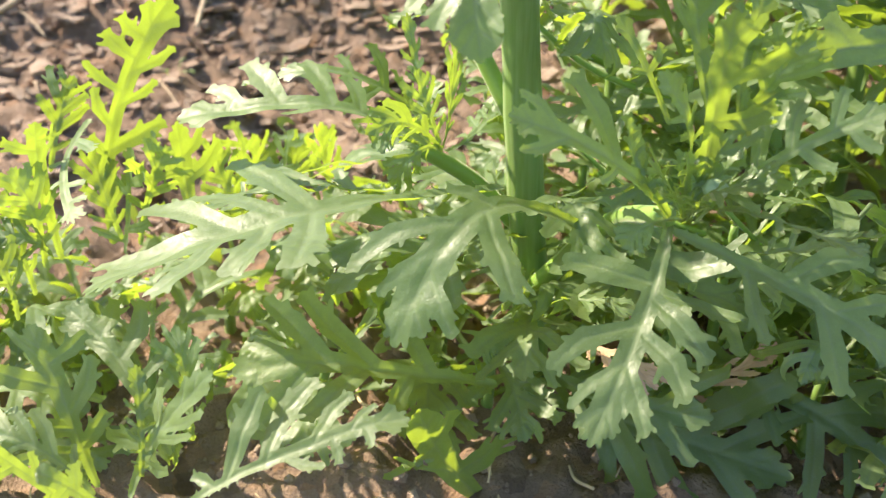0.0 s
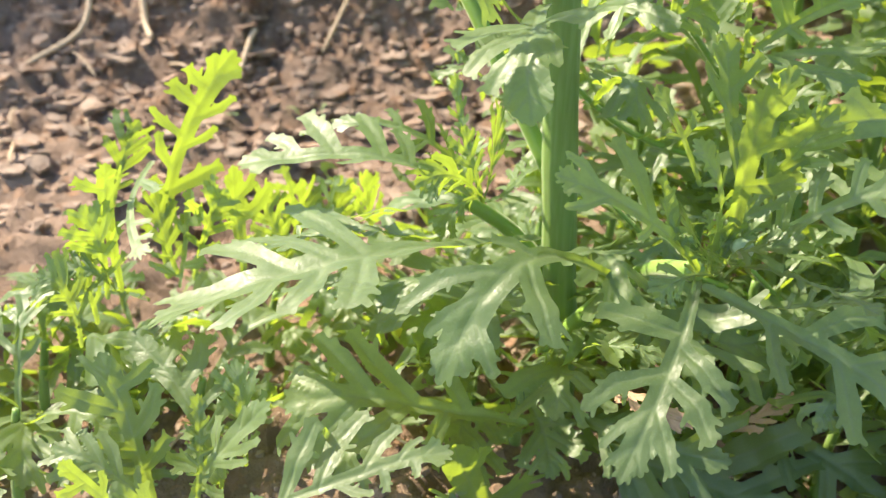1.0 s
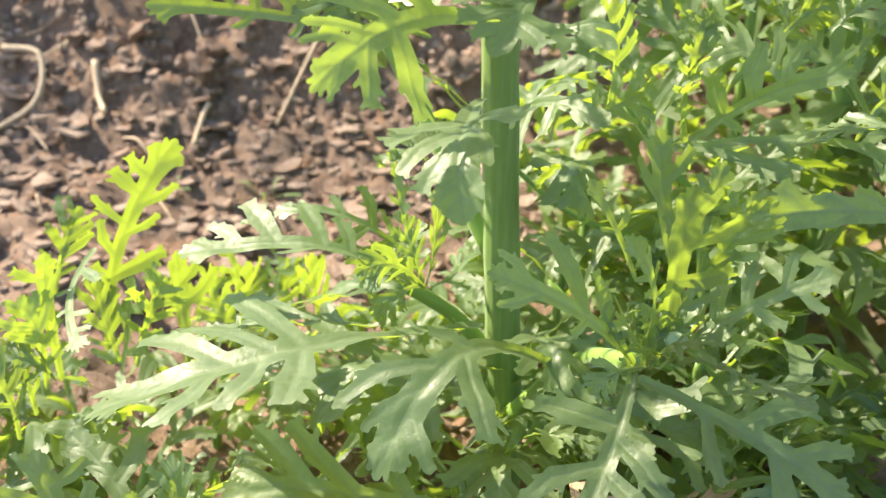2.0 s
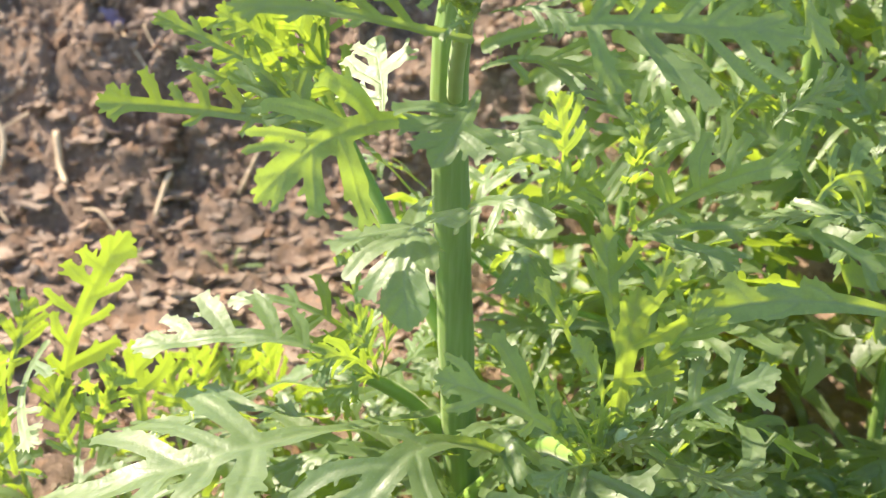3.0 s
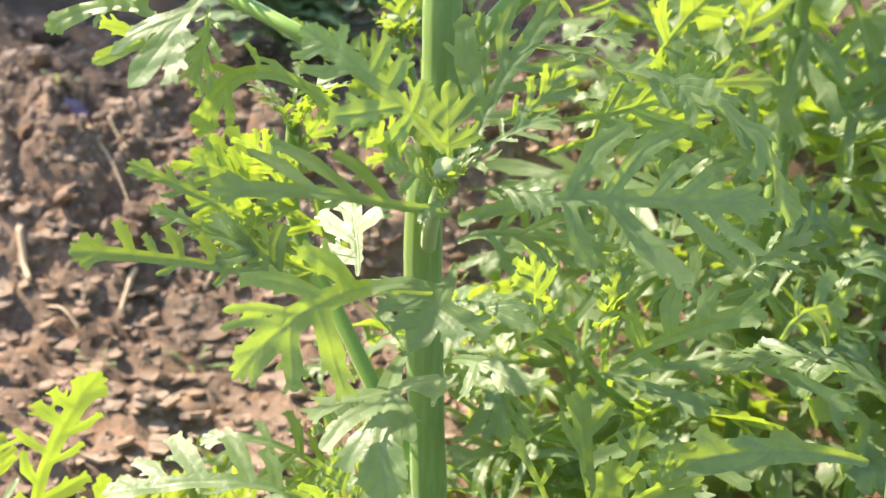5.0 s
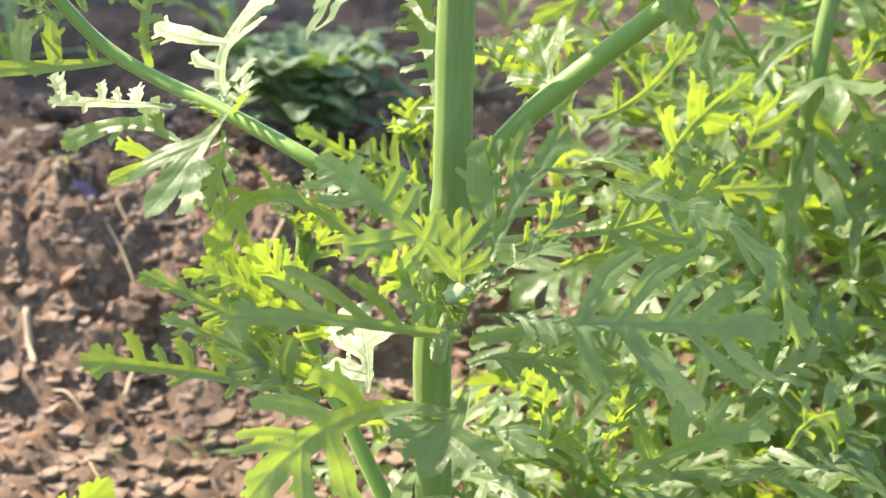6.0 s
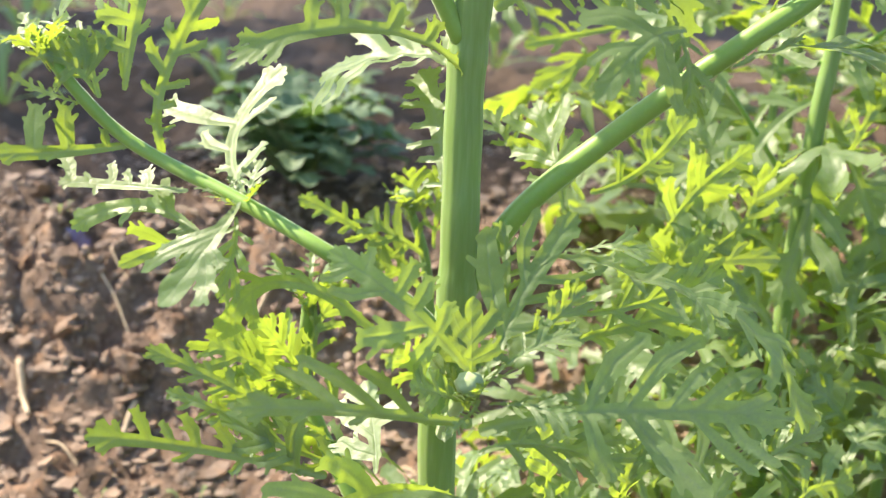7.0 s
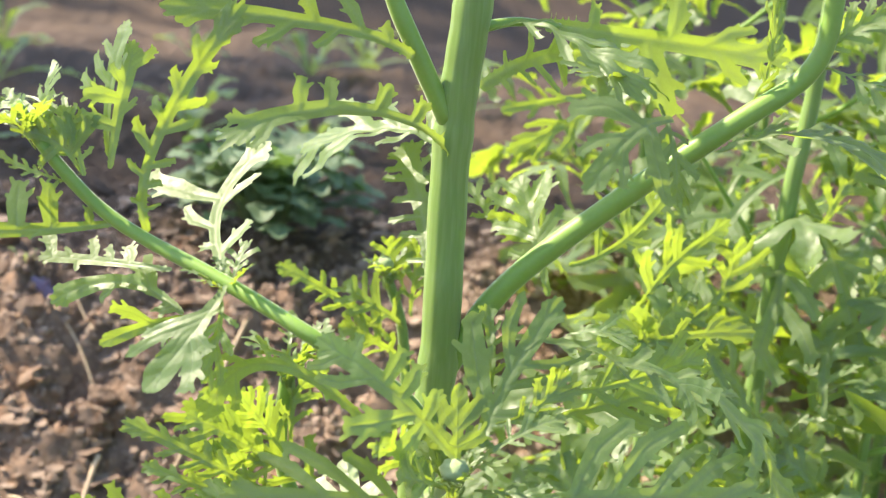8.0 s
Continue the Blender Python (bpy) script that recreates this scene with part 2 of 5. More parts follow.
def end_strokes(wing, lobe, rng):
    """The leaf's end: three short lobes with blunt teeth."""
    out = []
    for b, tl in ((0.0, 0.125), (0.62, 0.095), (-0.62, 0.095)):
        b += rng.uniform(-0.1, 0.1)
        ex, ey = 0.88 + tl * math.cos(b), tl * math.sin(b)
        out.append((0.88, 0, ex, ey, wing * 0.70, wing * 0.30, 1, lobe))
        for c in (0.55, -0.55):
            out.append((0.88 + 0.5 * (ex - 0.88), 0.5 * ey, 0.88 + 0.5 * (ex - 0.88) + 0.55 * tl * math.cos(b + c), 0.5 * ey + 0.55 * tl * math.sin(b + c), wing * 0.40, wing * 0.16, 2, lobe))
    return out


def outline_mesh(strokes, step):
    """The filled shape of the strokes, cut from a grid: 2D points, faces, nearness to a vein, each point's lobe and its distance from the lobe's vein."""
    s = np.array(strokes)
    x0, x1 = -0.03, 1.08
    yr = np.abs(s[:, [1, 3]]).max() + 0.06
    nx, ny = int((x1 - x0) / step) + 1, 2 * int(yr / step) + 1
    gx, gy = np.meshgrid(x0 + step * np.arange(nx), step * (np.arange(ny) - ny // 2), indexing="ij")
    px, py = gx.ravel(), gy.ravel()
    gap = np.full(px.shape, 9.0)
    for ax, ay, bx, by, ra, rb, rank, lobe in strokes:
        dx, dy = bx - ax, by - ay
        h = np.clip(((px - ax) * dx + (py - ay) * dy) / (dx * dx + dy * dy), 0, 1)
        e = np.hypot(px - ax - h * dx, py - ay - h * dy) - (ra + (rb - ra) * h)
        k = 0.006 if rank < 2 else 0.003
        m = np.clip(0.5 + 0.5 * (e - gap) / k, 0, 1)
        gap = e * (1 - m) + gap * m - k * m * (1 - m)
    gap = gap.reshape(nx, ny)
    index, points = {}, []

    def corner(i, j):
        key = (i, j)
        if key not in index:
            index[key] = len(points)
            points.append((gx[i, j], gy[i, j]))
        return index[key]

    def cut(i, j, k, l):
        key = (i, j, k, l) if (i, j) < (k, l) else (k, l, i, j)
        if key not in index:
            a, b = gap[key[0], key[1]], gap[key[2], key[3]]
            w = min(0.95, max(0.05, a / (a - b)))
            index[key] = len(points)
            points.append((gx[key[0], key[1]] * (1 - w) + gx[key[2], key[3]] * w, gy[key[0], key[1]] * (1 - w) + gy[key[2], key[3]] * w))
        return index[key]

    faces = []
    inside = gap < 0
    some = inside[:-1, :-1] | inside[1:, :-1] | inside[:-1, 1:] | inside[1:, 1:]
    for i, j in zip(*np.nonzero(some)):
        for tri in (((i, j), (i + 1, j), (i + 1, j + 1)), ((i, j), (i + 1, j + 1), (i, j + 1))):
            flags = [inside[p] for p in tri]
            k = sum(flags)
            if k == 3:
                faces.append(tuple(corner(*p) for p in tri))
            elif k:
                while not (flags[0] and not flags[2] and flags[1]) if k == 2 else not flags[0]:
                    tri, flags = tri[1:] + tri[:1], flags[1:] + flags[:1]
                a, b, c = tri
                faces.append((corner(*a), cut(*a, *b), cut(*a, *c)) if k == 1 else (corner(*a), corner(*b), cut(*b, *c), cut(*a, *c)))
    pts = np.array(points)
    near, best = np.full(len(pts), 9.0), np.full(len(pts), 9.0)
    owner = np.full(len(pts), -1)
    for ax, ay, bx, by, ra, rb, rank, lobe in strokes:
        if rank < 2:
            dx, dy = bx - ax, by - ay
            h = np.clip(((pts[:, 0] - ax) * dx + (pts[:, 1] - ay) * dy) / (dx * dx + dy * dy), 0, 1)
            d = np.hypot(pts[:, 0] - ax - h * dx, pts[:, 1] - ay - h * dy)
            near = np.minimum(near, d / ((0.012 if rank == 0 else 0.008) * (1.2 - 0.5 * h)))
            if lobe >= 0:
                owner[d < best] = int(lobe)
                best = np.minimum(best, d)
    return pts, faces, np.exp(-near * near), owner, np.minimum(best, np.abs(pts[:, 1]))


def spoon_strokes(rng):
    s = [(0, 0, 0.4, 0, 0.03, 0.06, 0, -1), (0.4, 0, 0.88, 0, 0.06, 0.11, 0, -1)]
    for side in (1, -1):
        for i in range(4):
            x = 0.35 + 0.14 * i
            s.append((x, 0, x + 0.06, side * (0.09 + 0.02 * i) * rng.uniform(0.8, 1.2), 0.04, 0.035, 1, i))
    return s


def strokes_of(lobes, rng, fat=1.0):
    """A leaf described lobe by lobe: (foot along the midrib, reach, degrees from the midrib, minus to its right)."""
    wing = fat * min(0.050, 0.020 + 0.09 * sum(q[1] for q in lobes) / max(1, len(lobes)))
    strokes = [(0.0, 0, 0.45, 0, 0.020, wing * 0.65, 0, -1), (0.45, 0, 0.90, 0, wing * 0.65, wing, 0, -1)]
    ends = [(x + size * math.cos(radians(angle)), size * math.sin(radians(angle))) for x, size, angle in lobes] + [(1.0, 0.0)]
    axes = [((x, 0.0), end) for (x, size, angle), end in zip(lobes, ends)] + [((0.5, 0.0), (1.0, 0.0))]

    def room(i, g):
        """How far the next lobe's axis is from a point along lobe i."""
        (ax, ay), (bx, by) = axes[i]
        px, py = ax + g * (bx - ax), ay + g * (by - ay)
        best = 0.4
        for k, ((cx, cy), (dx, dy)) in enumerate(axes):
            if k != i:
                ex, ey = dx - cx, dy - cy
                h = min(1.0, max(0.0, ((px - cx) * ex + (py - cy) * ey) / (ex * ex + ey * ey)))
                best = min(best, math.hypot(px - cx - h * ex, py - cy - h * ey))
        return best

    for i, (x, size, angle) in enumerate(lobes):
        side, a = (1 if angle > 0 else -1), radians(abs(angle))
        kink = rng.uniform(-0.18, 0.0) if a < 1.3 else rng.uniform(-0.1, 0.1)  # lobes sweep towards the tip
        hx, hy = x + 0.58 * size * math.cos(a - kink), 0.58 * size * math.sin(a - kink)
        ex, ey = ends[i][0], abs(ends[i][1])
        r1 = min(fat * min(0.060, 0.014 + 0.105 * size), max(0.014, 0.36 * max(1.0, fat / 1.5) * min(room(i, 0.6), room(i, 0.85), room(i, 1.0) * 1.2)))
        gap = min([abs(x - q[0]) for k, q in enumerate(lobes) if k != i and q[2] * angle > 0] + [0.3])
        strokes += lobe_strokes(x, hx, hy, ex, ey, side, min(0.62 * r1, 0.010 + 0.24 * gap), r1, i, rng)
    strokes += end_strokes(max(wing * 0.75, min(0.070, 0.40 * room(len(lobes), 1.0))), len(lobes), rng)
    for side in (1, -1):
        for k in range(5):
            x = 0.02 + 0.05 * k + rng.uniform(-0.01, 0.01)
            strokes.append((x, 0, x + 0.012, side * rng.uniform(0.030, 0.050), 0.008, 0.002, 2, -1))
    return strokes


shape_rng = random.Random(5)
FINE = {k: [outline_mesh(capsules_of(k, shape_rng), 0.0105) for _ in range(6)] for k in "ABC"}
COARSE = {k: [outline_mesh(capsules_of(k, shape_rng), 0.017) for _ in range(4)] for k in "ABC"}
SPOON = [outline_mesh(spoon_strokes(shape_rng), 0.05) for _ in range(3)]
leaf_rng = random.Random(11)


def leaf(parent, shape, base, mid, tip, normal, width=1.0, mat=None, name="leaf", cup=None, wave=1.0, label=""):
    """A leaf blade bent along base - mid - tip, its upper side towards normal."""
    pts, faces, vein, owner, offset = shape
    b, m, t = (np.array(q, dtype=float) for q in (base, mid, tip))
    c = 2 * m - 0.5 * (b + t)
    u = np.clip(pts[:, 0], -0.03, 1.06)[:, None]
    curve = (1 - u) ** 2 * b + 2 * u * (1 - u) * c + u * u * t
    tang = 2 * (1 - u) * (c - b) + 2 * u * (t - c)
    length = np.linalg.norm(m - b) + np.linalg.norm(t - m)
    tang /= np.linalg.norm(tang, axis=1)[:, None] + 1e-9
    nrm = np.array(normal, dtype=float)[None, :] - tang * (tang @ np.array(normal, dtype=float))[:, None]
    nrm /= np.linalg.norm(nrm, axis=1)[:, None] + 1e-9
    side = np.cross(nrm, tang)
    v = pts[:, 1][:, None] * width
    cup = leaf_rng.uniform(-0.7, 0.7) if cup is None else cup
    f1, f2, p1, p2 = leaf_rng.uniform(5, 9), leaf_rng.uniform(7, 12), leaf_rng.uniform(0, 6), leaf_rng.uniform(0, 6)
    tilts = np.array([leaf_rng.uniform(-0.42, 0.42) for _ in range(24)])
    curls = np.array([leaf_rng.uniform(-1.6, 0.6) for _ in range(24)])
    far = np.maximum(0, np.abs(v) - 0.03)
    lift = (cup * v * v * 1.2 + np.abs(v) * 0.08
            + wave * (tilts[owner][:, None] * far + curls[owner][:, None] * far * far + 0.11 * offset[:, None] * width
                      + 0.020 * np.sin(f1 * u + p1) + 0.010 * np.sin(f2 * v * 2 + p2 + 9 * u) + 0.006 * np.sin(31 * u + 27 * v + p1)))
    lift -= 0.006 * vein[:, None] * np.minimum(1, 1.2 - u)
    where = curve + side * v * length + nrm * lift * length
    return mesh_object(name, where, faces, mat or LEAF, parent, label=label, attr=vein)


def put(parent, kind, base, mid, tip, normal, width=1.0, **more):
    return leaf(parent, leaf_rng.choice(FINE[kind]), base, mid, tip, normal, width, **more)


def hero(parent, base, mid, tip, normal, lobes, fat=1.0, wave=0.55):
    """A leaf whose lobes are given one by one."""
    return leaf(parent, outline_mesh(strokes_of(lobes, leaf_rng, fat), 0.0100), base, mid, tip, normal, 1.0, cup=0.0, wave=wave)


def curve_points(points, n):
    """n points along a smooth curve through the given ones (Catmull-Rom)."""
    p = [Vector(q) for q in points]
    p = [2 * p[0] - p[1]] + p + [2 * p[-1] - p[-2]]
    out = []
    spans = len(p) - 3
    for i in range(n):
        s = i / (n - 1) * spans
        k = min(int(s), spans - 1)
        f = s - k
        a, b, c, d = p[k:k + 4]
        out.append(0.5 * (2 * b + (c - a) * f + (2 * a - 5 * b + 4 * c - d) * f * f + (3 * b - a - 3 * c + d) * f ** 3))
    return out


def stalk(parent, points, r0, r1, name="stem", ribs=13, ring=52, n=40, mat=None, label="", knots=()):
    """A tapering ribbed stem through the points."""
    line = curve_points(points, n)
    verts, faces = [], []
    ref = Vector((0, 1, 0.01))
    for i, q in enumerate(line):
        d = (line[min(i + 1, n - 1)] - line[max(i - 1, 0)]).normalized()
        if abs(d.y) > 0.95:
            ref = Vector((1, 0, 0))
        s = d.cross(ref).normalized()
        w = s.cross(d).normalized()
        r = r0 + (r1 - r0) * i / (n - 1)
        r *= 1 + 0.02 * math.sin(i * 1.3) + sum(0.07 * math.exp(-((q.z - k) / 0.0035) ** 2) for k in knots)
        for k in range(ring):
            a = 2 * math.pi * k / ring
            rr = r * (1 + (0.010 if name == "branch" else 0.011) * math.cos(ribs * a + 0.4 * math.sin(i * 0.2)))
            verts.append(q + s * math.cos(a) * rr + w * math.sin(a) * rr)
    for i in range(n - 1):
        for k in range(ring):
            a, b = i * ring + k, i * ring + (k + 1) % ring
            faces.append((a, b, b + ring, a + ring))
    faces.append(tuple(range(ring - 1, -1, -1)))
    faces.append(tuple(range((n - 1) * ring, n * ring)))
    return mesh_object(name, verts, faces, mat or (BRANCH if name == "branch" else STEM), parent, label=label)


def bud(parent, at, r, label="round closed bud with pale fuzzy scales"):
    """A flower bud: a squat ball wrapped in overlapping scales."""
    verts, faces = [], []
    at = Vector(at)
    for i in range(13):
        th = math.pi * i / 12
        for k in range(20):
            a = 2 * math.pi * k / 20
            rr = r * (1 + 0.07 * math.sin(5 * a + (math.pi if i % 4 < 2 else 0)) * math.sin(th) + 0.05 * (i % 3 == 0))
            verts.append(at + Vector((math.sin(th) * math.cos(a), math.sin(th) * math.sin(a), math.cos(th) * 0.85)) * rr)
    for i in range(12):
        for k in range(20):
            a, b = i * 20 + k, i * 20 + (k + 1) % 20
            faces.append((a, a + 20, b + 20, b))
    return mesh_object("bud", verts, faces, BUD, parent, label=label)


def crown(parent, at, size, n, tip=(0, 0, 1), away=0.6):
    """Small young leaves crowding round a shoot's end."""
    at, axis = Vector(at), Vector(tip).normalized()
    s1 = axis.orthogonal().normalized()
    s2 = axis.cross(s1)
    for i in range(n):
        a = i * 2.399 + leaf_rng.uniform(-0.3, 0.3)
        out = s1 * math.cos(a) + s2 * math.sin(a)
        ln = size * leaf_rng.uniform(0.7, 1.2)
        foot = at + out * 0.0015 - axis * 0.004
        m = foot + out * ln * 0.35 * away + axis * ln * 0.45
        t = foot + out * ln * away + axis * ln * leaf_rng.uniform(0.6, 0.9)
        leaf(parent, leaf_rng.choice(COARSE["CB"[i % 2]]), foot, m, t, axis * 0.8 - out * 0.7, leaf_rng.uniform(0.8, 1.2))


# ---- ground ----
PROFILE_Y = (-40, 0.30, 0.55, 0.66, 0.75, 0.80, 0.83, 0.865, 0.91, 1.00, 1.25, 1.40, 1.60, 1.80, 2.1, 2.6, 3.3, 5.0, 4000)
PROFILE_Z = (-0.03, -0.03, -0.01, 0.022, 0.048, 0.085, 0.118, 0.148, 0.166, 0.172, 0.175, 0.195, 0.170, 0.185, 0.150, 0.14, 0.42, 0.40, 0.4)


def ground_height(x, y):
    x, y = np.asarray(x, dtype=float), np.asarray(y, dtype=float)
    sway = 0.02 * value_noise(x * 2.2, y * 0.7, 3) + 0.010 * value_noise(x * 7, y * 2, 4)
    z = np.interp(y + sway, PROFILE_Y, PROFILE_Z)
    near = np.exp(-(np.maximum(0, np.abs(y - 0.8) - 0.5) / 1.5) ** 2)
    rough = 0.75 + 0.40 * np.exp(-((y - 0.84) / 0.07) ** 2)
    for s, a, seed in ((9, 0.010, 7), (22, 0.009, 8), (48, 0.0065, 9), (105, 0.0046, 10), (210, 0.0024, 12)):
        wobble = value_noise(x * s + 0.5 * value_noise(x * s, y * s, seed + 40), y * s, seed)
        z = z + near * a * rough * (1 - 2 * np.abs(wobble) if s in (22, 48) else wobble)
    return z


def spaced(lo, a, b, hi, step, grow=1.18):
    mids = list(np.arange(a, b, step))
    s, q, up = step, b, []
    while q < hi:
        up.append(q)
        s *= grow
        q += s
    s, q, down = step, a - step, []
    while q > lo:
        down.append(q)
        s *= grow
        q -= s
    return np.array([lo] + down[::-1] + mids + up + [hi])


gx, gy = spaced(-4000, -0.55, 0.60, 4000, 0.0042), spaced(-4000, 0.29, 1.25, 4000, 0.0041, 1.06)
mx, my = np.meshgrid(gx, gy, indexing="ij")
mz = ground_height(mx, my)
nx, ny = len(gx), len(gy)
ids = np.arange(nx * ny).reshape(nx, ny)
quads = np.stack([ids[:-1, :-1], ids[1:, :-1], ids[1:, 1:], ids[:-1, 1:]], axis=-1).reshape(-1, 4)
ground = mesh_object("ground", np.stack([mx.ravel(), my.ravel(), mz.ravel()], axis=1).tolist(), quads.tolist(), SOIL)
tagged(ground, "dry cracked brown clay soil of a field with a crumbly raised bank", "soil", kind="structure")


def on_ground(x, y):
    return float(ground_height(np.array([x]), np.array([y]))[0])


# ---- the plant that the camera climbs ----
tall_plant = thing("crown_daisy", "tall green crown daisy with feathered leaves and a ribbed stem", "plant", (0.039, 0.44, -0.03))


def settle(parent):
    """Shift the parts of a thing from world metres to the thing's own frame."""
    off = Vector(parent.location)
    for child in parent.children:
        child.location = -off


main = shoot_left = shoot_bud = shoot_right = branch_left = branch_right = top = rear = tall_plant
plant_front = thing("young_crown_daisy", "young crown daisy with pale green feathered leaves in bare soil", "plant", (-0.10, 0.31, -0.03), "young plants beside the tall plant")
plant_left = thing("young_crown_daisy", "young sunlit crown daisy with yellow-green leaves, low beside the tall plant", "plant", (-0.12, 0.45, -0.03), "young plants beside the tall plant")

stand = thing("crown_daisy", "tall crown daisy with pale drooping feathered leaves in a crowded stand", "plant", (0.20, 0.57, -0.01), "stand of crown daisies")
rear_shoot = thing("crown_daisy", "slim budding crown daisy with yellow-green leaves behind the tall plant", "plant", (0.034, 0.53, 0.0), "stand of crown daisies")
plant_right = thing("crown_daisy", "crown daisy with dark arching leaves beside the tall plant", "plant", (0.21, 0.39, -0.03), "stand of crown daisies")
stalk(stand, [(0.20, 0.57, -0.03), (0.205, 0.57, 0.15), (0.206, 0.565, 0.31), (0.21, 0.565, 0.37), (0.21, 0.56, 0.46)], 0.0055, 0.0032, n=50, ring=20)
stalk(rear_shoot, [(0.034, 0.53, -0.02), (0.033, 0.535, 0.15), (0.026, 0.53, 0.25), (0.016, 0.528, 0.286)], 0.0032, 0.002, n=30, ring=14)
stalk(plant_right, [(0.21, 0.39, -0.04), (0.205, 0.385, 0.10), (0.20, 0.39, 0.20), (0.20, 0.40, 0.26)], 0.0045, 0.003, n=30, ring=14)
stalk(tall_plant, [(0.039, 0.44, -0.04), (0.038, 0.44, 0.03), (0.033, 0.436, 0.10), (0.025, 0.43, 0.23), (0.029, 0.43, 0.283), (0.028, 0.434, 0.362),
                   (0.031, 0.434, 0.41), (0.035, 0.435, 0.47), (0.03, 0.44, 0.56)], 0.0076, 0.0062, n=110, knots=(0.055, 0.12, 0.19, 0.285, 0.368, 0.41))
stalk(tall_plant, [(0.030, 0.432, 0.278), (0.050, 0.43, 0.314), (0.087, 0.425, 0.350), (0.121, 0.42, 0.379), (0.147, 0.42, 0.401), (0.151, 0.42, 0.43), (0.152, 0.42, 0.49)],
      0.0044, 0.0030, name="branch", n=46, ring=24)
stalk(tall_plant, [(0.027, 0.366, 0.272), (0.012, 0.362, 0.299), (-0.016, 0.36, 0.318), (-0.044, 0.379, 0.328), (-0.08, 0.40, 0.34), (-0.099, 0.403, 0.357), (-0.112, 0.405, 0.375)],
      0.0026, 0.0020, name="branch", n=46, ring=24)
stalk(tall_plant, [(0.027, 0.430, 0.225), (0.026, 0.405, 0.243), (0.026, 0.38, 0.26), (0.027, 0.362, 0.274)], 0.0030, 0.0027, name="branch", n=30, ring=24)
stalk(tall_plant, [(0.036, 0.44, 0.04), (0.038, 0.43, 0.05), (0.062, 0.40, 0.095), (0.071, 0.345, 0.126)], 0.0045, 0.0035, name="branch", n=30, ring=24)
stalk(tall_plant, [(0.030, 0.44, 0.075), (0.012, 0.438, 0.095), (-0.009, 0.43, 0.112)], 0.0036, 0.003, name="branch", n=24, ring=20)
stalk(tall_plant, [(0.028, 0.44, 0.12), (0.0, 0.46, 0.17), (-0.025, 0.48, 0.217), (-0.025, 0.47, 0.262)], 0.0036, 0.003, name="branch", n=24, ring=20)
stalk(tall_plant, [(0.026, 0.432, 0.372), (0.012, 0.432, 0.398), (0.002, 0.434, 0.42), (-0.006, 0.434, 0.46)], 0.0036, 0.0028, name="branch", n=24, ring=20)
stalk(tall_plant, [(0.036, 0.437, 0.405), (0.048, 0.442, 0.407), (0.064, 0.446, 0.406)], 0.0020, 0.0012, name="branch", n=12, ring=10)
bud(tall_plant, (0.027, 0.352, 0.281), 0.0044)
bud(tall_plant, (0.083, 0.335, 0.140), 0.0038)
bud(rear_shoot, (0.014, 0.527, 0.291), 0.0042, "small green closed bud")

crown(tall_plant, (0.027, 0.354, 0.276), 0.020, 9, (0, -0.2, 1))
crown(tall_plant, (0.075, 0.336, 0.134), 0.024, 9, (0, -0.2, 1))
crown(tall_plant, (-0.009, 0.43, 0.114), 0.026, 9, (-0.3, -0.1, 1))
crown(tall_plant, (-0.106, 0.404, 0.366), 0.022, 8, (-0.5, 0, 1))
crown(tall_plant, (-0.025, 0.468, 0.262), 0.030, 8, (0, 0, 1))
crown(tall_plant, (-0.044, 0.379, 0.329), 0.014, 5, (-0.3, 0, 1), 0.9)
crown(tall_plant, (0.152, 0.42, 0.485), 0.03, 8, (0, 0, 1))
crown(tall_plant, (0.03, 0.44, 0.555), 0.05, 10, (0, 0, 1))
crown(rear_shoot, (0.016, 0.528, 0.284), 0.022, 8, (0, 0, 1))
put(tall_plant, "C", (0.047, 0.372, 0.061), (0.060, 0.362, 0.064), (0.075, 0.352, 0.056), (-0.2, -0.2, 1), 0.9, mat=DEAD, name="dead_leaf", label="withered brown leaf")
put(tall_plant, "C", (0.090, 0.40, 0.012), (0.108, 0.395, 0.030), (0.126, 0.39, 0.045), (-0.3, -0.6, 0.8), 0.5, mat=DEAD, name="dead_leaf", label="withered brown leaf")
put(main, "C", (-0.016, 0.4, 0.11), (-0.053, 0.405, 0.106), (-0.095, 0.41, 0.098), (-0.19, 0.15, 0.97), .9)
hero(shoot_left, (-0.004, 0.41, 0.123), (-0.044, 0.408, 0.137), (-0.092, 0.41, 0.132), (-0.1, -0.35, 0.93), ((0.43, 0.25, -59), (0.63, 0.27, -57), (0.78, 0.2, -46), (0.4, 0.24, 18), (0.31, 0.2, -63)), 1.1)
put(shoot_left, "B", (0, 0.42, 0.118), (-0.007, 0.43, 0.135), (-0.012, 0.44, 0.16), (-0.21, -0.75, 0.63), .7)
put(shoot_left, "C", (0, 0.415, 0.119), (-0.004, 0.415, 0.132), (-0.008, 0.42, 0.146), (0.48, -0.72, 0.5), 1.1)
put(shoot_left, "C", (0.001, 0.42, 0.116), (0.004, 0.425, 0.13), (0.005, 0.43, 0.152), (0.59, -0.65, 0.47), .5)
put(shoot_left, "C", (0, 0.41, 0.12), (-0.012, 0.4, 0.134), (-0.025, 0.395, 0.132), (0, -0.96, 0.29), 1.0)
put(shoot_left, "C", (0.001, 0.41, 0.12), (-0.008, 0.4, 0.123), (-0.018, 0.4, 0.11), (0, -0.96, 0.29), 1.0)
put(shoot_left, "C", (0.002, 0.42, 0.115), (0.015, 0.44, 0.115), (0.023, 0.46, 0.116), (-0.31, -0.47, 0.83), .9)
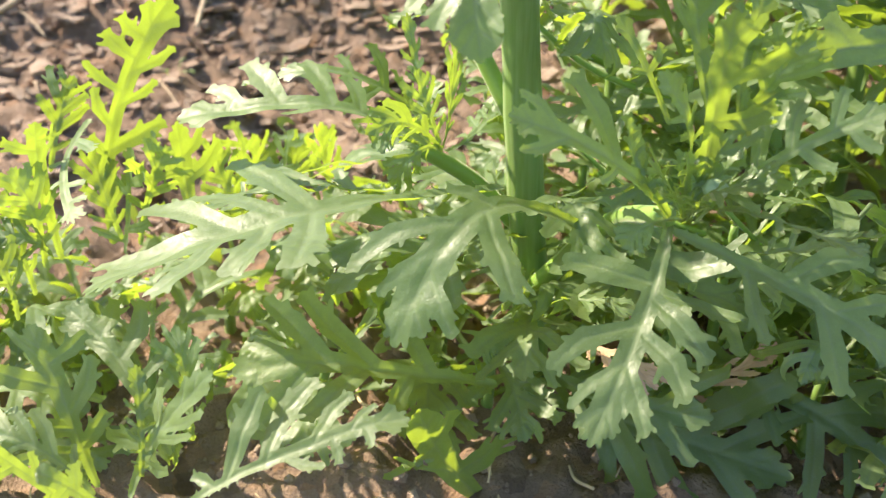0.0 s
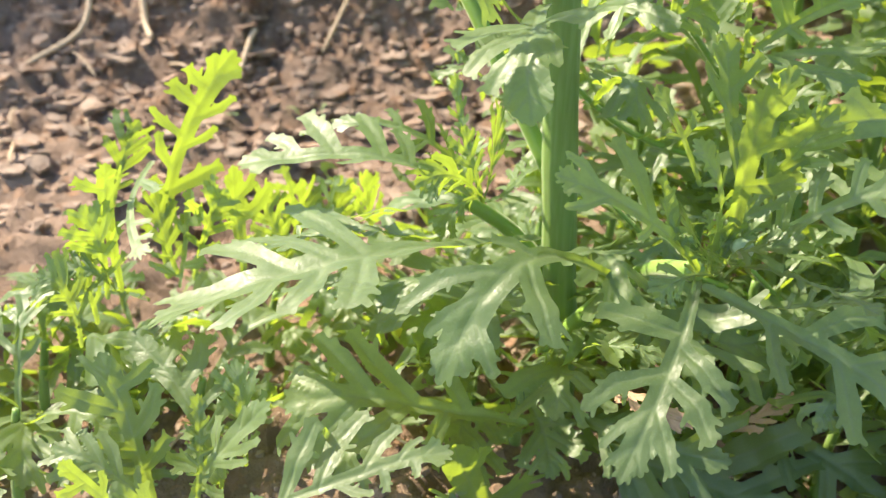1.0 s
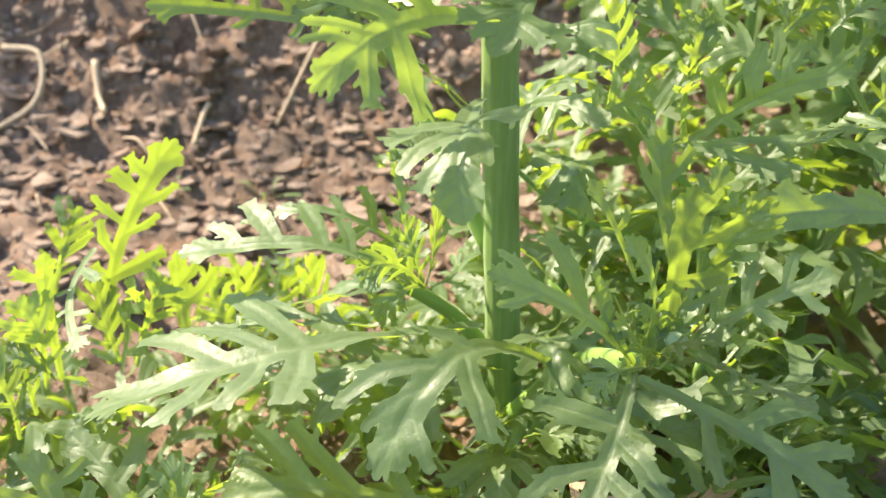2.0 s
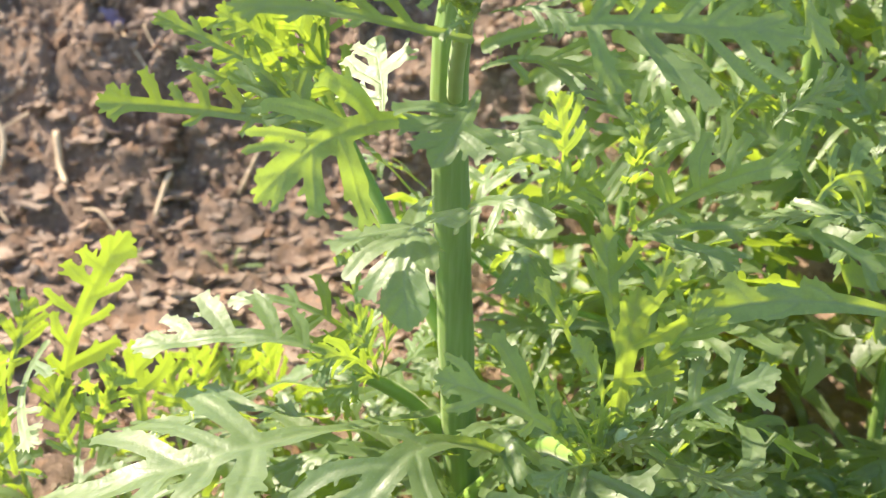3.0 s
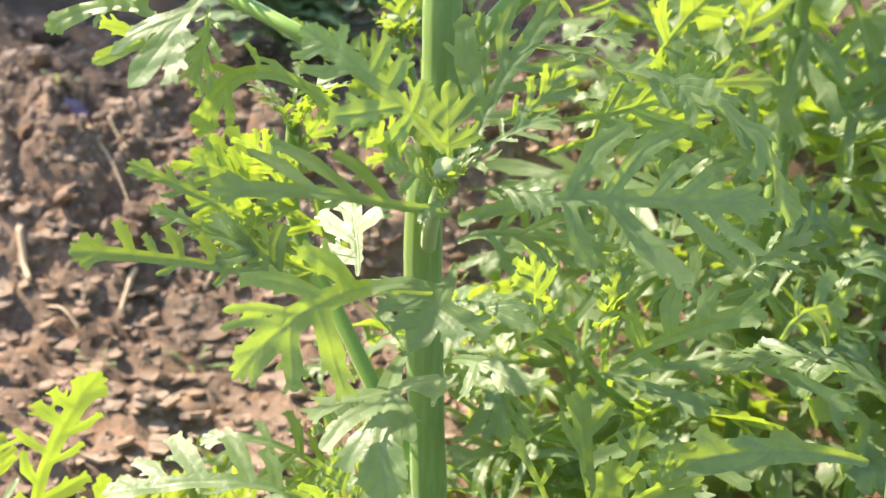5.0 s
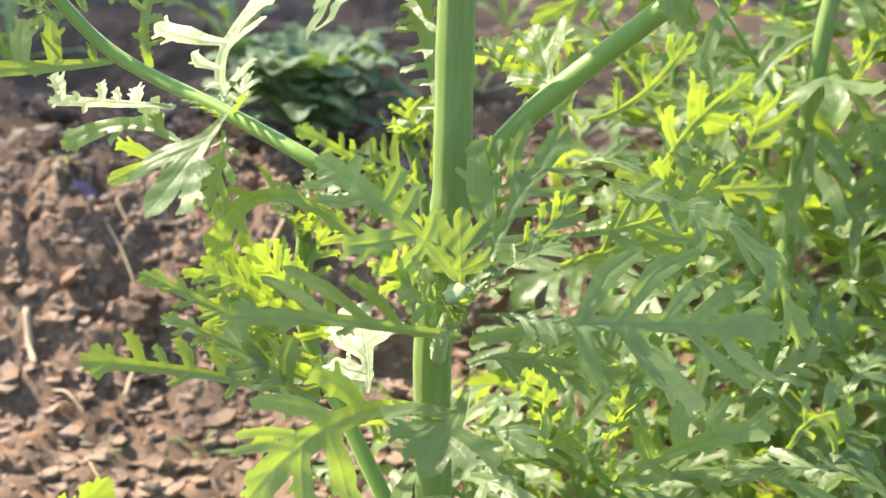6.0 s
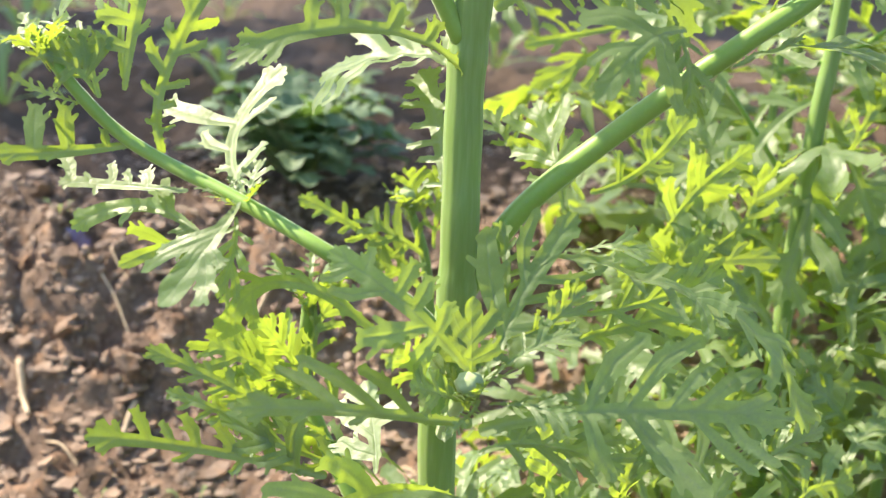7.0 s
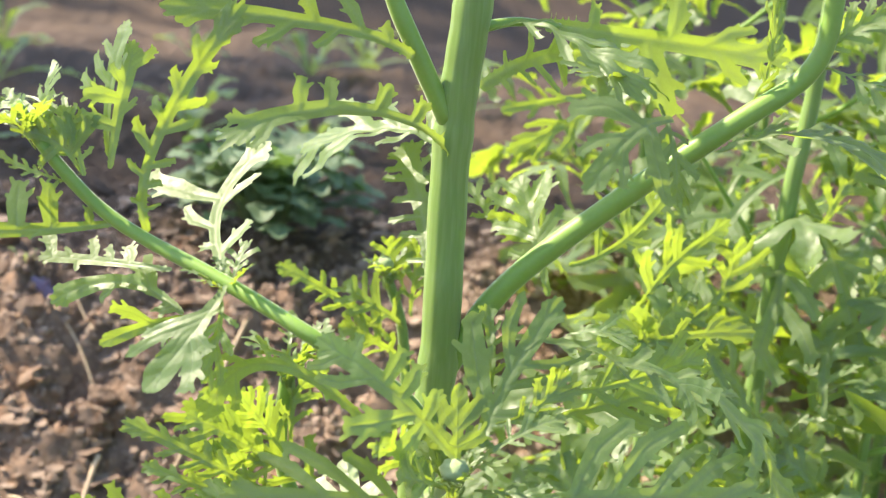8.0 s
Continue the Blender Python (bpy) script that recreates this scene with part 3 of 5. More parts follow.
hero(main, (0.031, 0.385, 0.201), (0.043, 0.365, 0.21), (0.056, 0.35, 0.208), (-0.1, -0.8, 0.6), ((0.44, 0.24, 22), (0.56, 0.3, -23), (0.42, 0.26, -79)), 1.8)
hero(shoot_bud, (0.032, 0.35, 0.239), (0.042, 0.342, 0.24), (0.054, 0.335, 0.237), (-0.35, -0.6, 0.72), ((0.4, 0.58, 20), (0.5, 0.34, -18)), 1.8)
put(rear, "B", (-0.025, 0.45, 0.217), (-0.051, 0.44, 0.237), (-0.083, 0.44, 0.253), (-0.05, -0.9, 0.43), .7)
put(rear, "B", (-0.02, 0.45, 0.214), (-0.049, 0.44, 0.226), (-0.076, 0.44, 0.236), (-0.05, -0.9, 0.43), .7)
put(rear, "C", (-0.026, 0.46, 0.23), (-0.044, 0.45, 0.243), (-0.061, 0.45, 0.252), (-0.04, -1, 0.09), 1.1)
put(rear, "C", (-0.024, 0.46, 0.232), (-0.033, 0.455, 0.247), (-0.043, 0.45, 0.262), (0.26, -0.96, 0.08), 1.0)
put(rear, "C", (-0.024, 0.46, 0.23), (-0.042, 0.45, 0.232), (-0.058, 0.445, 0.236), (-0.04, -1, 0.09), 1.2)
put(rear, "C", (-0.023, 0.47, 0.232), (-0.021, 0.47, 0.252), (-0.011, 0.48, 0.266), (0.56, -0.76, 0.33), 1.1)
put(rear, "C", (-0.025, 0.46, 0.228), (-0.037, 0.45, 0.226), (-0.047, 0.44, 0.215), (-0.04, -1, 0.09), 1.2)
put(rear, "B", (-0.026, 0.465, 0.226), (-0.031, 0.47, 0.236), (-0.033, 0.475, 0.257), (-0.56, -0.67, 0.49), .8)
put(shoot_bud, "B", (0.037, 0.37, 0.288), (0.04, 0.38, 0.305), (0.038, 0.39, 0.321), (0.03, -0.9, 0.44), 1.0)
hero(shoot_bud, (0.028, 0.352, 0.282), (0.027, 0.354, 0.293), (0.027, 0.358, 0.306), (0.42, -0.88, 0.2), ((0.52, 0.49, 36), (0.52, 0.47, -40), (0.3, 0.59, 55), (0.3, 0.35, -68)), 2.4)
put(shoot_bud, "C", (0.038, 0.35, 0.289), (0.048, 0.355, 0.293), (0.061, 0.36, 0.296), (-0.27, -0.58, 0.76), 1.2)
put(shoot_bud, "C", (0.04, 0.36, 0.293), (0.052, 0.362, 0.298), (0.062, 0.365, 0.309), (0.22, -0.88, 0.43), .9)
put(shoot_bud, "C", (0.02, 0.35, 0.278), (0.011, 0.345, 0.287), (0.003, 0.34, 0.298), (-0.07, -0.85, 0.52), 1.0)
put(shoot_bud, "C", (0.025, 0.35, 0.276), (0.016, 0.34, 0.283), (0.008, 0.335, 0.288), (-0.17, -0.7, 0.69), 1.1)
put(shoot_bud, "C", (0.034, 0.35, 0.275), (0.046, 0.34, 0.279), (0.057, 0.335, 0.277), (-0.27, -0.49, 0.83), .9)
put(shoot_bud, "B", (0.03, 0.35, 0.276), (0.025, 0.34, 0.275), (0.018, 0.335, 0.271), (-0.07, -0.54, 0.84), 1.0)
put(shoot_bud, "B", (0.049, 0.385, 0.309), (0.102, 0.375, 0.304), (0.14, 0.366, 0.262), (-0.25, -0.23, 0.94), .75)
hero(shoot_bud, (0.09, 0.374, 0.308), (0.1, 0.37, 0.303), (0.103, 0.365, 0.293), (-0.46, -0.42, 0.78), ((0.42, 0.5, 50), (0.45, 0.32, -36)), 1.8)
put(shoot_bud, "C", (0.064, 0.385, 0.314), (0.073, 0.38, 0.317), (0.085, 0.378, 0.315), (-0.37, -0.31, 0.88), 1.0)
put(main, "C", (0.072, 0.42, 0.279), (0.099, 0.42, 0.285), (0.124, 0.42, 0.296), (-0.06, -0.99, 0.11), .8)
put(main, "C", (0.068, 0.42, 0.266), (0.096, 0.43, 0.272), (0.128, 0.43, 0.279), (-0.06, -0.99, 0.11), .9)
put(main, "C", (0.069, 0.44, 0.186), (0.07, 0.437, 0.207), (0.067, 0.436, 0.228), (0.42, -0.85, 0.32), 1.1)
put(main, "C", (0.059, 0.44, 0.176), (0.07, 0.43, 0.189), (0.085, 0.43, 0.196), (-0.06, -0.99, 0.11), 1.2)
put(main, "C", (0.088, 0.42, 0.192), (0.096, 0.42, 0.213), (0.096, 0.42, 0.229), (-0.27, -0.81, 0.51), .8)
put(main, "C", (0.137, 0.4, 0.227), (0.146, 0.4, 0.236), (0.16, 0.4, 0.246), (-0.36, -0.47, 0.8), 1.2)
put(main, "B", (0.098, 0.43, 0.177), (0.096, 0.42, 0.209), (0.102, 0.42, 0.229), (0.23, -0.76, 0.61), 1.1)
put(shoot_right, "B", (0.074, 0.34, 0.129), (0.074, 0.335, 0.154), (0.062, 0.33, 0.178), (0.48, -0.72, 0.5), 1.0)
put(shoot_right, "B", (0.08, 0.34, 0.131), (0.104, 0.325, 0.134), (0.121, 0.31, 0.13), (-0.1, 0.16, 0.98), 1.1)
put(shoot_right, "B", (0.069, 0.335, 0.13), (0.058, 0.33, 0.151), (0.054, 0.33, 0.165), (0.59, -0.65, 0.47), .8)
put(shoot_right, "C", (0.077, 0.34, 0.131), (0.082, 0.34, 0.146), (0.092, 0.34, 0.165), (0.09, -0.8, 0.6), .9)
put(shoot_right, "C", (0.074, 0.335, 0.13), (0.062, 0.325, 0.133), (0.054, 0.32, 0.128), (0.3, -0.57, 0.77), 1.0)
put(shoot_right, "C", (0.079, 0.34, 0.127), (0.089, 0.335, 0.139), (0.1, 0.33, 0.147), (-0.1, -0.42, 0.9), 1.0)
put(shoot_right, "C", (0.089, 0.35, 0.155), (0.098, 0.348, 0.167), (0.108, 0.345, 0.186), (-0.05, -0.83, 0.56), 1.1)
hero(plant_right, (0.185, 0.38, 0.165), (0.149, 0.375, 0.172), (0.106, 0.37, 0.169), (0.1, -0.9, 0.4), ((0.73, 0.15, -49), (0.48, 0.19, -22), (0.31, 0.21, -23), (0.76, 0.24, 9), (0.5, 0.2, 20)), 2.2)
put(plant_right, "C", (0.193, 0.42, 0.182), (0.168, 0.42, 0.188), (0.144, 0.43, 0.181), (-0.04, -0.02, 1), .9)
put(main, "A", (0.041, 0.42, 0.005), (0.08, 0.4, 0.004), (0.133, 0.375, 0), (0.19, -0.81, 0.55), 1.0)
put(main, "C", (0.02, 0.39, 0.031), (-0.027, 0.36, 0.059), (-0.069, 0.35, 0.062), (-0.06, -0.52, 0.85), .95)
put(main, "A", (0.103, 0.41, 0.018), (0.142, 0.395, 0.018), (0.175, 0.375, -0.002), (0.19, -0.81, 0.55), 1.0)
put(main, "A", (0.041, 0.41, 0.028), (0.061, 0.385, 0.03), (0.099, 0.37, 0.03), (0.19, -0.81, 0.55), 1.0)
put(main, "C", (0.028, 0.4, 0.055), (0.03, 0.39, 0.069), (0.025, 0.385, 0.079), (0.48, -0.72, 0.5), 1.4)
put(main, "C", (0.035, 0.4, 0.045), (0.026, 0.39, 0.059), (0.021, 0.38, 0.053), (-0.32, -0.54, 0.77), 1.0)
put(main, "C", (0.04, 0.37, 0.078), (0.05, 0.36, 0.087), (0.062, 0.35, 0.086), (-0.19, 0.11, 0.98), .8)
put(plant_front, "C", (-0.107, 0.3, 0.052), (-0.119, 0.3, 0.067), (-0.139, 0.305, 0.072), (0.1, -0.69, 0.71), 1.1)
put(plant_front, "C", (-0.079, 0.32, 0.057), (-0.08, 0.325, 0.073), (-0.084, 0.335, 0.09), (0, -0.77, 0.64), .9)
put(plant_front, "B", (-0.094, 0.31, 0.051), (-0.093, 0.312, 0.065), (-0.094, 0.32, 0.085), (0.2, -0.81, 0.55), 1.0)
hero(plant_left, (-0.135, 0.44, 0.118), (-0.135, 0.405, 0.114), (-0.123, 0.37, 0.11), (-0.25, -0.44, 0.86), ((0.44, 0.08, -72), (0.62, 0.08, -56), (0.68, 0.13, 55), (0.83, 0.11, 59), (0.92, 0.1, 37), (0.21, 0.27, 32)), 0.9, wave=0.2)
put(plant_left, "C", (-0.156, 0.45, 0.092), (-0.152, 0.455, 0.11), (-0.145, 0.46, 0.128), (0.4, -0.75, 0.52), 1.1)
put(plant_left, "C", (-0.125, 0.43, 0.072), (-0.129, 0.43, 0.087), (-0.132, 0.43, 0.109), (0.28, -0.79, 0.54), 1.0)
put(plant_left, "C", (-0.118, 0.43, 0.07), (-0.111, 0.43, 0.095), (-0.103, 0.43, 0.111), (0.39, -0.69, 0.6), 1.0)
put(plant_left, "C", (-0.142, 0.4, 0.079), (-0.149, 0.39, 0.093), (-0.163, 0.39, 0.093), (0.3, -0.57, 0.77), 1.2)
put(plant_left, "C", (-0.09, 0.49, 0.047), (-0.083, 0.5, 0.062), (-0.082, 0.5, 0.086), (0.48, -0.72, 0.5), .9)
put(plant_left, "C", (-0.065, 0.49, 0.05), (-0.068, 0.5, 0.062), (-0.059, 0.5, 0.084), (0.48, -0.72, 0.5), .9)
put(plant_left, "C", (-0.046, 0.48, 0.058), (-0.049, 0.49, 0.072), (-0.051, 0.49, 0.096), (0.48, -0.72, 0.5), .9)
put(plant_left, "C", (-0.074, 0.48, 0.055), (-0.09, 0.48, 0.068), (-0.095, 0.48, 0.09), (0.2, -0.75, 0.63), 1.0)
hero(branch_left, (-0.064, 0.4, 0.325), (-0.088, 0.415, 0.322), (-0.108, 0.42, 0.321), (-0.35, -0.51, 0.79), ((0.89, 0.26, -61), (0.55, 0.17, -67), (0.28, 0.14, -65), (0.41, 0.12, -55), (0.73, 0.11, -45), (0.68, 0.1, 111)), 1.6, wave=0.25)
put(branch_left, "C", (-0.046, 0.38, 0.323), (-0.046, 0.375, 0.315), (-0.05, 0.37, 0.3), (0.08, -0.88, 0.48), 1.0)
hero(branch_left, (-0.06, 0.4, 0.311), (-0.081, 0.415, 0.315), (-0.104, 0.42, 0.306), (0.15, -0.8, 0.55), ((0.26, 0.16, -41), (0.53, 0.16, 43), (0.06, 0.08, 76), (0.72, 0.12, -5)), 2.2)
hero(branch_left, (-0.056, 0.39, 0.313), (-0.068, 0.395, 0.308), (-0.084, 0.395, 0.301), (0.2, -0.95, 0.1), ((0.5, 0.43, -49), (0.31, 0.23, 52)), 1.6)
hero(branch_left, (-0.083, 0.403, 0.357), (-0.081, 0.41, 0.375), (-0.078, 0.42, 0.394), (0.3, -0.9, 0.3), ((0.78, 0.28, -35), (0.67, 0.17, 52), (0.56, 0.28, 98), (0.42, 0.21, -31), (0.33, 0.25, 82)), 1.6)
hero(branch_left, (-0.092, 0.403, 0.355), (-0.099, 0.402, 0.364), (-0.108, 0.4, 0.367), (0.4, -0.88, 0.2), ((0.37, 0.54, -39), (0.26, 0.57, -54), (0.23, 0.6, -71), (0.64, 0.38, -40), (0.43, 0.4, 73)), 1.9)
put(branch_left, "C", (-0.091, 0.403, 0.354), (-0.094, 0.405, 0.364), (-0.099, 0.41, 0.374), (0.29, -0.88, 0.38), 1.4)
put(branch_left, "B", (-0.071, 0.4, 0.338), (-0.069, 0.405, 0.366), (-0.044, 0.41, 0.409), (0.2, -0.9, 0.39), .75)
put(branch_left, "B", (-0.094, 0.403, 0.352), (-0.104, 0.4, 0.354), (-0.117, 0.4, 0.361), (0.08, -0.68, 0.73), .8)
hero(branch_left, (-0.085, 0.412, 0.359), (-0.085, 0.415, 0.379), (-0.08, 0.42, 0.4), (-0.42, -0.55, 0.72), ((0.54, 0.28, 48), (0.41, 0.34, 60), (0.71, 0.21, 51), (0.59, 0.23, -24)), 1.5, wave=0.3)
hero(branch_left, (-0.095, 0.41, 0.359), (-0.105, 0.415, 0.368), (-0.119, 0.42, 0.366), (-0.42, -0.55, 0.72), ((0.39, 0.6, -35), (0.29, 0.41, -59), (0.63, 0.52, -31), (0.24, 0.5, -31)), 1.7, wave=0.3)
put(top, "C", (0.028, 0.45, 0.358), (0.009, 0.475, 0.361), (-0.022, 0.5, 0.344), (0.07, -0.6, 0.8), 1.0)
put(top, "B", (0.026, 0.440, 0.310), (0.022, 0.466, 0.333), (0.016, 0.490, 0.352), (-0.51, -0.49, 0.71), 1.6, wave=0.3)
put(top, "B", (0.038, 0.45, 0.382), (0.068, 0.47, 0.393), (0.103, 0.48, 0.391), (-0.1, -0.99, 0.04), 1.3)
put(top, "C", (0.038, 0.43, 0.404), (0.058, 0.41, 0.408), (0.08, 0.39, 0.39), (-0.31, -0.24, 0.92), .6)
put(branch_right, "C", (0.09, 0.4, 0.387), (0.092, 0.385, 0.376), (0.093, 0.38, 0.36), (-0.22, -0.81, 0.54), .7)
put(branch_right, "C", (0.116, 0.415, 0.372), (0.145, 0.412, 0.379), (0.183, 0.41, 0.367), (-0.31, -0.24, 0.92), .8)
put(branch_right, "C", (0.127, 0.42, 0.386), (0.131, 0.42, 0.404), (0.129, 0.42, 0.426), (0.4, -0.84, 0.38), .5)
put(branch_right, "C", (0.095, 0.41, 0.388), (0.078, 0.4, 0.397), (0.057, 0.39, 0.398), (-0.3, -0.28, 0.91), .6)
put(branch_right, "C", (0.151, 0.42, 0.401), (0.161, 0.41, 0.398), (0.173, 0.4, 0.396), (-0.31, -0.24, 0.92), .9)
put(branch_right, "C", (0.147, 0.42, 0.403), (0.157, 0.42, 0.413), (0.171, 0.42, 0.421), (-0.03, -0.83, 0.56), 1.0)
hero(stand, (0.127, 0.64, 0.354), (0.104, 0.64, 0.349), (0.078, 0.64, 0.343), (0.35, -0.92, 0.15), ((0.38, 0.23, -35), (0.68, 0.22, -49), (0.63, 0.2, 40)), 1.3)
hero(stand, (0.128, 0.64, 0.347), (0.106, 0.635, 0.336), (0.081, 0.63, 0.323), (0.35, -0.92, 0.15), ((0.4, 0.43, -23), (0.52, 0.38, 31), (0.27, 0.39, 35), (0.65, 0.3, -20)), 1.4)
put(stand, "A", (0.13, 0.518, 0.277), (0.139, 0.53, 0.291), (0.151, 0.546, 0.31), (0.35, -0.9, 0.2), 1.3)
put(stand, "C", (0.153, 0.52, 0.276), (0.166, 0.52, 0.293), (0.168, 0.52, 0.313), (0.37, -0.85, 0.37), 1.3)
put(stand, "A", (0.278, 0.613, 0.304), (0.265, 0.6, 0.293), (0.254, 0.582, 0.268), (-0.42, -0.48, 0.77), 1.3)
put(stand, "C", (0.154, 0.499, 0.262), (0.128, 0.5, 0.272), (0.106, 0.502, 0.266), (0.35, -0.9, 0.2), 1.2)
put(stand, "C", (0.085, 0.49, 0.303), (0.072, 0.49, 0.317), (0.059, 0.49, 0.335), (0.29, -0.88, 0.38), 1.2)
put(stand, "C", (0.072, 0.457, 0.304), (0.068, 0.47, 0.323), (0.062, 0.489, 0.342), (-0.42, -0.48, 0.77), 1.1)
put(stand, "A", (0.057, 0.494, 0.318), (0.052, 0.5, 0.325), (0.044, 0.508, 0.334), (0.35, -0.9, 0.2), 1.3)
put(rear_shoot, "C", (0.025, 0.53, 0.277), (0.019, 0.53, 0.29), (0.016, 0.53, 0.303), (0.37, -0.85, 0.37), 1.2)
put(rear_shoot, "B", (0.018, 0.52, 0.259), (-0.005, 0.52, 0.277), (-0.031, 0.52, 0.291), (-0.1, -0.99, 0.08), .9)
put(rear_shoot, "C", (0.026, 0.53, 0.261), (0.01, 0.52, 0.275), (-0.003, 0.52, 0.284), (0.39, -0.8, 0.46), 1.2)
put(rear_shoot, "C", (0.028, 0.53, 0.267), (0.028, 0.53, 0.283), (0.031, 0.53, 0.301), (0.37, -0.85, 0.37), 1.0)
put(rear_shoot, "C", (0.026, 0.53, 0.245), (0.011, 0.52, 0.259), (-0.004, 0.52, 0.264), (-0.1, -1, -0.01), 1.3)
hero(main, (0.05, 0.385, 0.103), (0.012, 0.345, 0.125), (-0.013, 0.32, 0.095), (-0.2, -0.6, 0.77), ((0.57, 0.39, -35), (0.69, 0.25, -27), (0.78, 0.21, 45), (0.47, 0.35, 49), (0.41, 0.16, -49)), 1.5)
hero(main, (0.021, 0.41, 0.105), (-0.041, 0.365, 0.117), (-0.114, 0.35, 0.095), (-0.2, -0.04, 0.98), ((0.5, 0.34, -67), (0.57, 0.36, -47), (0.67, 0.31, -42), (0.77, 0.26, -18), (0.71, 0.22, 55), (0.61, 0.2, 56), (0.51, 0.24, 68)), 1.25)
hero(main, (0.018, 0.385, 0.203), (0.01, 0.345, 0.205), (0.011, 0.32, 0.187), (-0.25, -0.7, 0.68), ((0.36, 0.37, -58), (0.45, 0.37, -44), (0.58, 0.3, -34), (0.82, 0.14, -43), (0.36, 0.4, 19), (0.3, 0.37, 49), (0.75, 0.18, 31)), 2.2)
hero(shoot_bud, (0.025, 0.37, 0.232), (-0.006, 0.355, 0.238), (-0.034, 0.33, 0.223), (0.2, -0.95, 0.25), ((0.4, 0.31, -52), (0.55, 0.34, -49), (0.68, 0.31, -46), (0.76, 0.24, -45), (0.6, 0.38, 78), (0.73, 0.27, 52), (0.85, 0.17, 27)), 1.5)
hero(shoot_bud, (0.031, 0.352, 0.251), (0.026, 0.335, 0.247), (0.017, 0.32, 0.238), (-0.1, -0.85, 0.5), ((0.39, 0.6, -60), (0.56, 0.47, -54), (0.72, 0.31, -42), (0.67, 0.3, 64), (0.55, 0.44, 80)), 2.2)
hero(shoot_bud, (0.032, 0.355, 0.264), (0.072, 0.352, 0.273), (0.131, 0.36, 0.269), (-0.15, -0.82, 0.55), ((0.42, 0.32, 48), (0.54, 0.34, 43), (0.67, 0.25, 44), (0.75, 0.23, 38), (0.85, 0.13, 27), (0.41, 0.22, -69), (0.55, 0.33, -53), (0.73, 0.27, -45), (0.82, 0.22, -48)), 0.85)
hero(shoot_bud, (0.028, 0.355, 0.266), (-0.003, 0.345, 0.274), (-0.041, 0.335, 0.28), (-0.16, -0.76, 0.63), ((0.62, 0.3, -34), (0.44, 0.41, -32), (0.3, 0.31, -36), (0.85, 0.11, -32), (0.5, 0.11, 31), (0.73, 0.1, 35)), 0.9)
hero(shoot_right, (0.072, 0.345, 0.122), (0.062, 0.32, 0.104), (0.045, 0.292, 0.078), (-0.1, -0.65, 0.75), ((0.33, 0.37, -87), (0.53, 0.41, -42), (0.69, 0.28, -30), (0.39, 0.36, 57), (0.56, 0.34, 55), (0.7, 0.28, 40), (0.87, 0.14, -40)), 1.4)
hero(shoot_right, (0.074, 0.34, 0.122), (0.109, 0.33, 0.109), (0.144, 0.32, 0.089), (-0.11, -0.61, 0.79), ((0.31, 0.33, -58), (0.62, 0.35, -45), (0.47, 0.32, 47), (0.69, 0.28, 40), (0.25, 0.14, -29), (0.82, 0.12, -30)), 1.3)
hero(shoot_right, (0.07, 0.335, 0.132), (0.046, 0.325, 0.156), (0.02, 0.318, 0.17), (-0.1, -0.65, 0.75), ((0.4, 0.43, -47), (0.72, 0.29, -24), (0.24, 0.29, -52), (0.68, 0.29, 27), (0.38, 0.13, 57)), 1.2)
hero(plant_front, (-0.109, 0.31, 0.046), (-0.116, 0.315, 0.073), (-0.127, 0.325, 0.096), (-0.16, -0.51, 0.84), ((0.37, 0.41, 70), (0.62, 0.41, 46), (0.79, 0.32, 22), (0.45, 0.36, -43), (0.77, 0.27, -74), (0.25, 0.27, -50), (0.23, 0.28, 82)), 1.6)
hero(plant_front, (-0.086, 0.315, 0.056), (-0.1, 0.33, 0.076), (-0.122, 0.347, 0.09), (-0.2, -0.51, 0.84), ((0.58, 0.34, -59), (0.75, 0.22, -62), (0.72, 0.26, 24), (0.42, 0.42, -73), (0.64, 0.18, 19), (0.27, 0.28, -61)), 1.7)
hero(plant_front, (-0.099, 0.31, 0.042), (-0.089, 0.312, 0.063), (-0.069, 0.31, 0.089), (-0.2, -0.6, 0.77), ((0.58, 0.36, -26), (0.5, 0.36, -36), (0.56, 0.23, 55), (0.42, 0.27, 114), (0.31, 0.24, -54), (0.77, 0.15, 36)), 1.6)
hero(plant_front, (-0.071, 0.28, 0.065), (-0.042, 0.285, 0.08), (-0.01, 0.294, 0.085), (-0.16, -0.51, 0.84), ((0.18, 0.41, 47), (0.37, 0.44, 44), (0.6, 0.28, 40), (0.76, 0.17, 34), (0.44, 0.21, -35), (0.83, 0.1, -89), (0.12, 0.12, 127), (0.68, 0.12, -91)), 1.1)
hero(shoot_bud, (0.025, 0.345, 0.289), (0.005, 0.346, 0.309), (-0.016, 0.35, 0.322), (-0.17, -0.84, 0.51), ((0.77, 0.14, -73), (0.54, 0.21, -78), (0.42, 0.2, -76), (0.83, 0.21, 46), (0.6, 0.35, 32), (0.3, 0.4, 49), (0.24, 0.23, 96), (0.24, 0.18, -65)), 1.7)
hero(shoot_bud, (0.035, 0.355, 0.288), (0.044, 0.37, 0.304), (0.061, 0.385, 0.325), (-0.12, -0.92, 0.37), ((0.21, 0.6, 38), (0.54, 0.43, 28), (0.59, 0.45, -46), (0.43, 0.42, -42), (0.22, 0.32, -60)), 1.3)
hero(top, (0.027, 0.43, 0.362), (-0.005, 0.41, 0.379), (-0.049, 0.395, 0.37), (0.3, -0.55, 0.5), ((0.74, 0.12, -104), (0.64, 0.13, -108), (0.43, 0.13, -121), (0.9, 0.13, 24), (0.83, 0.13, 41), (0.25, 0.11, -115)), 1.2)
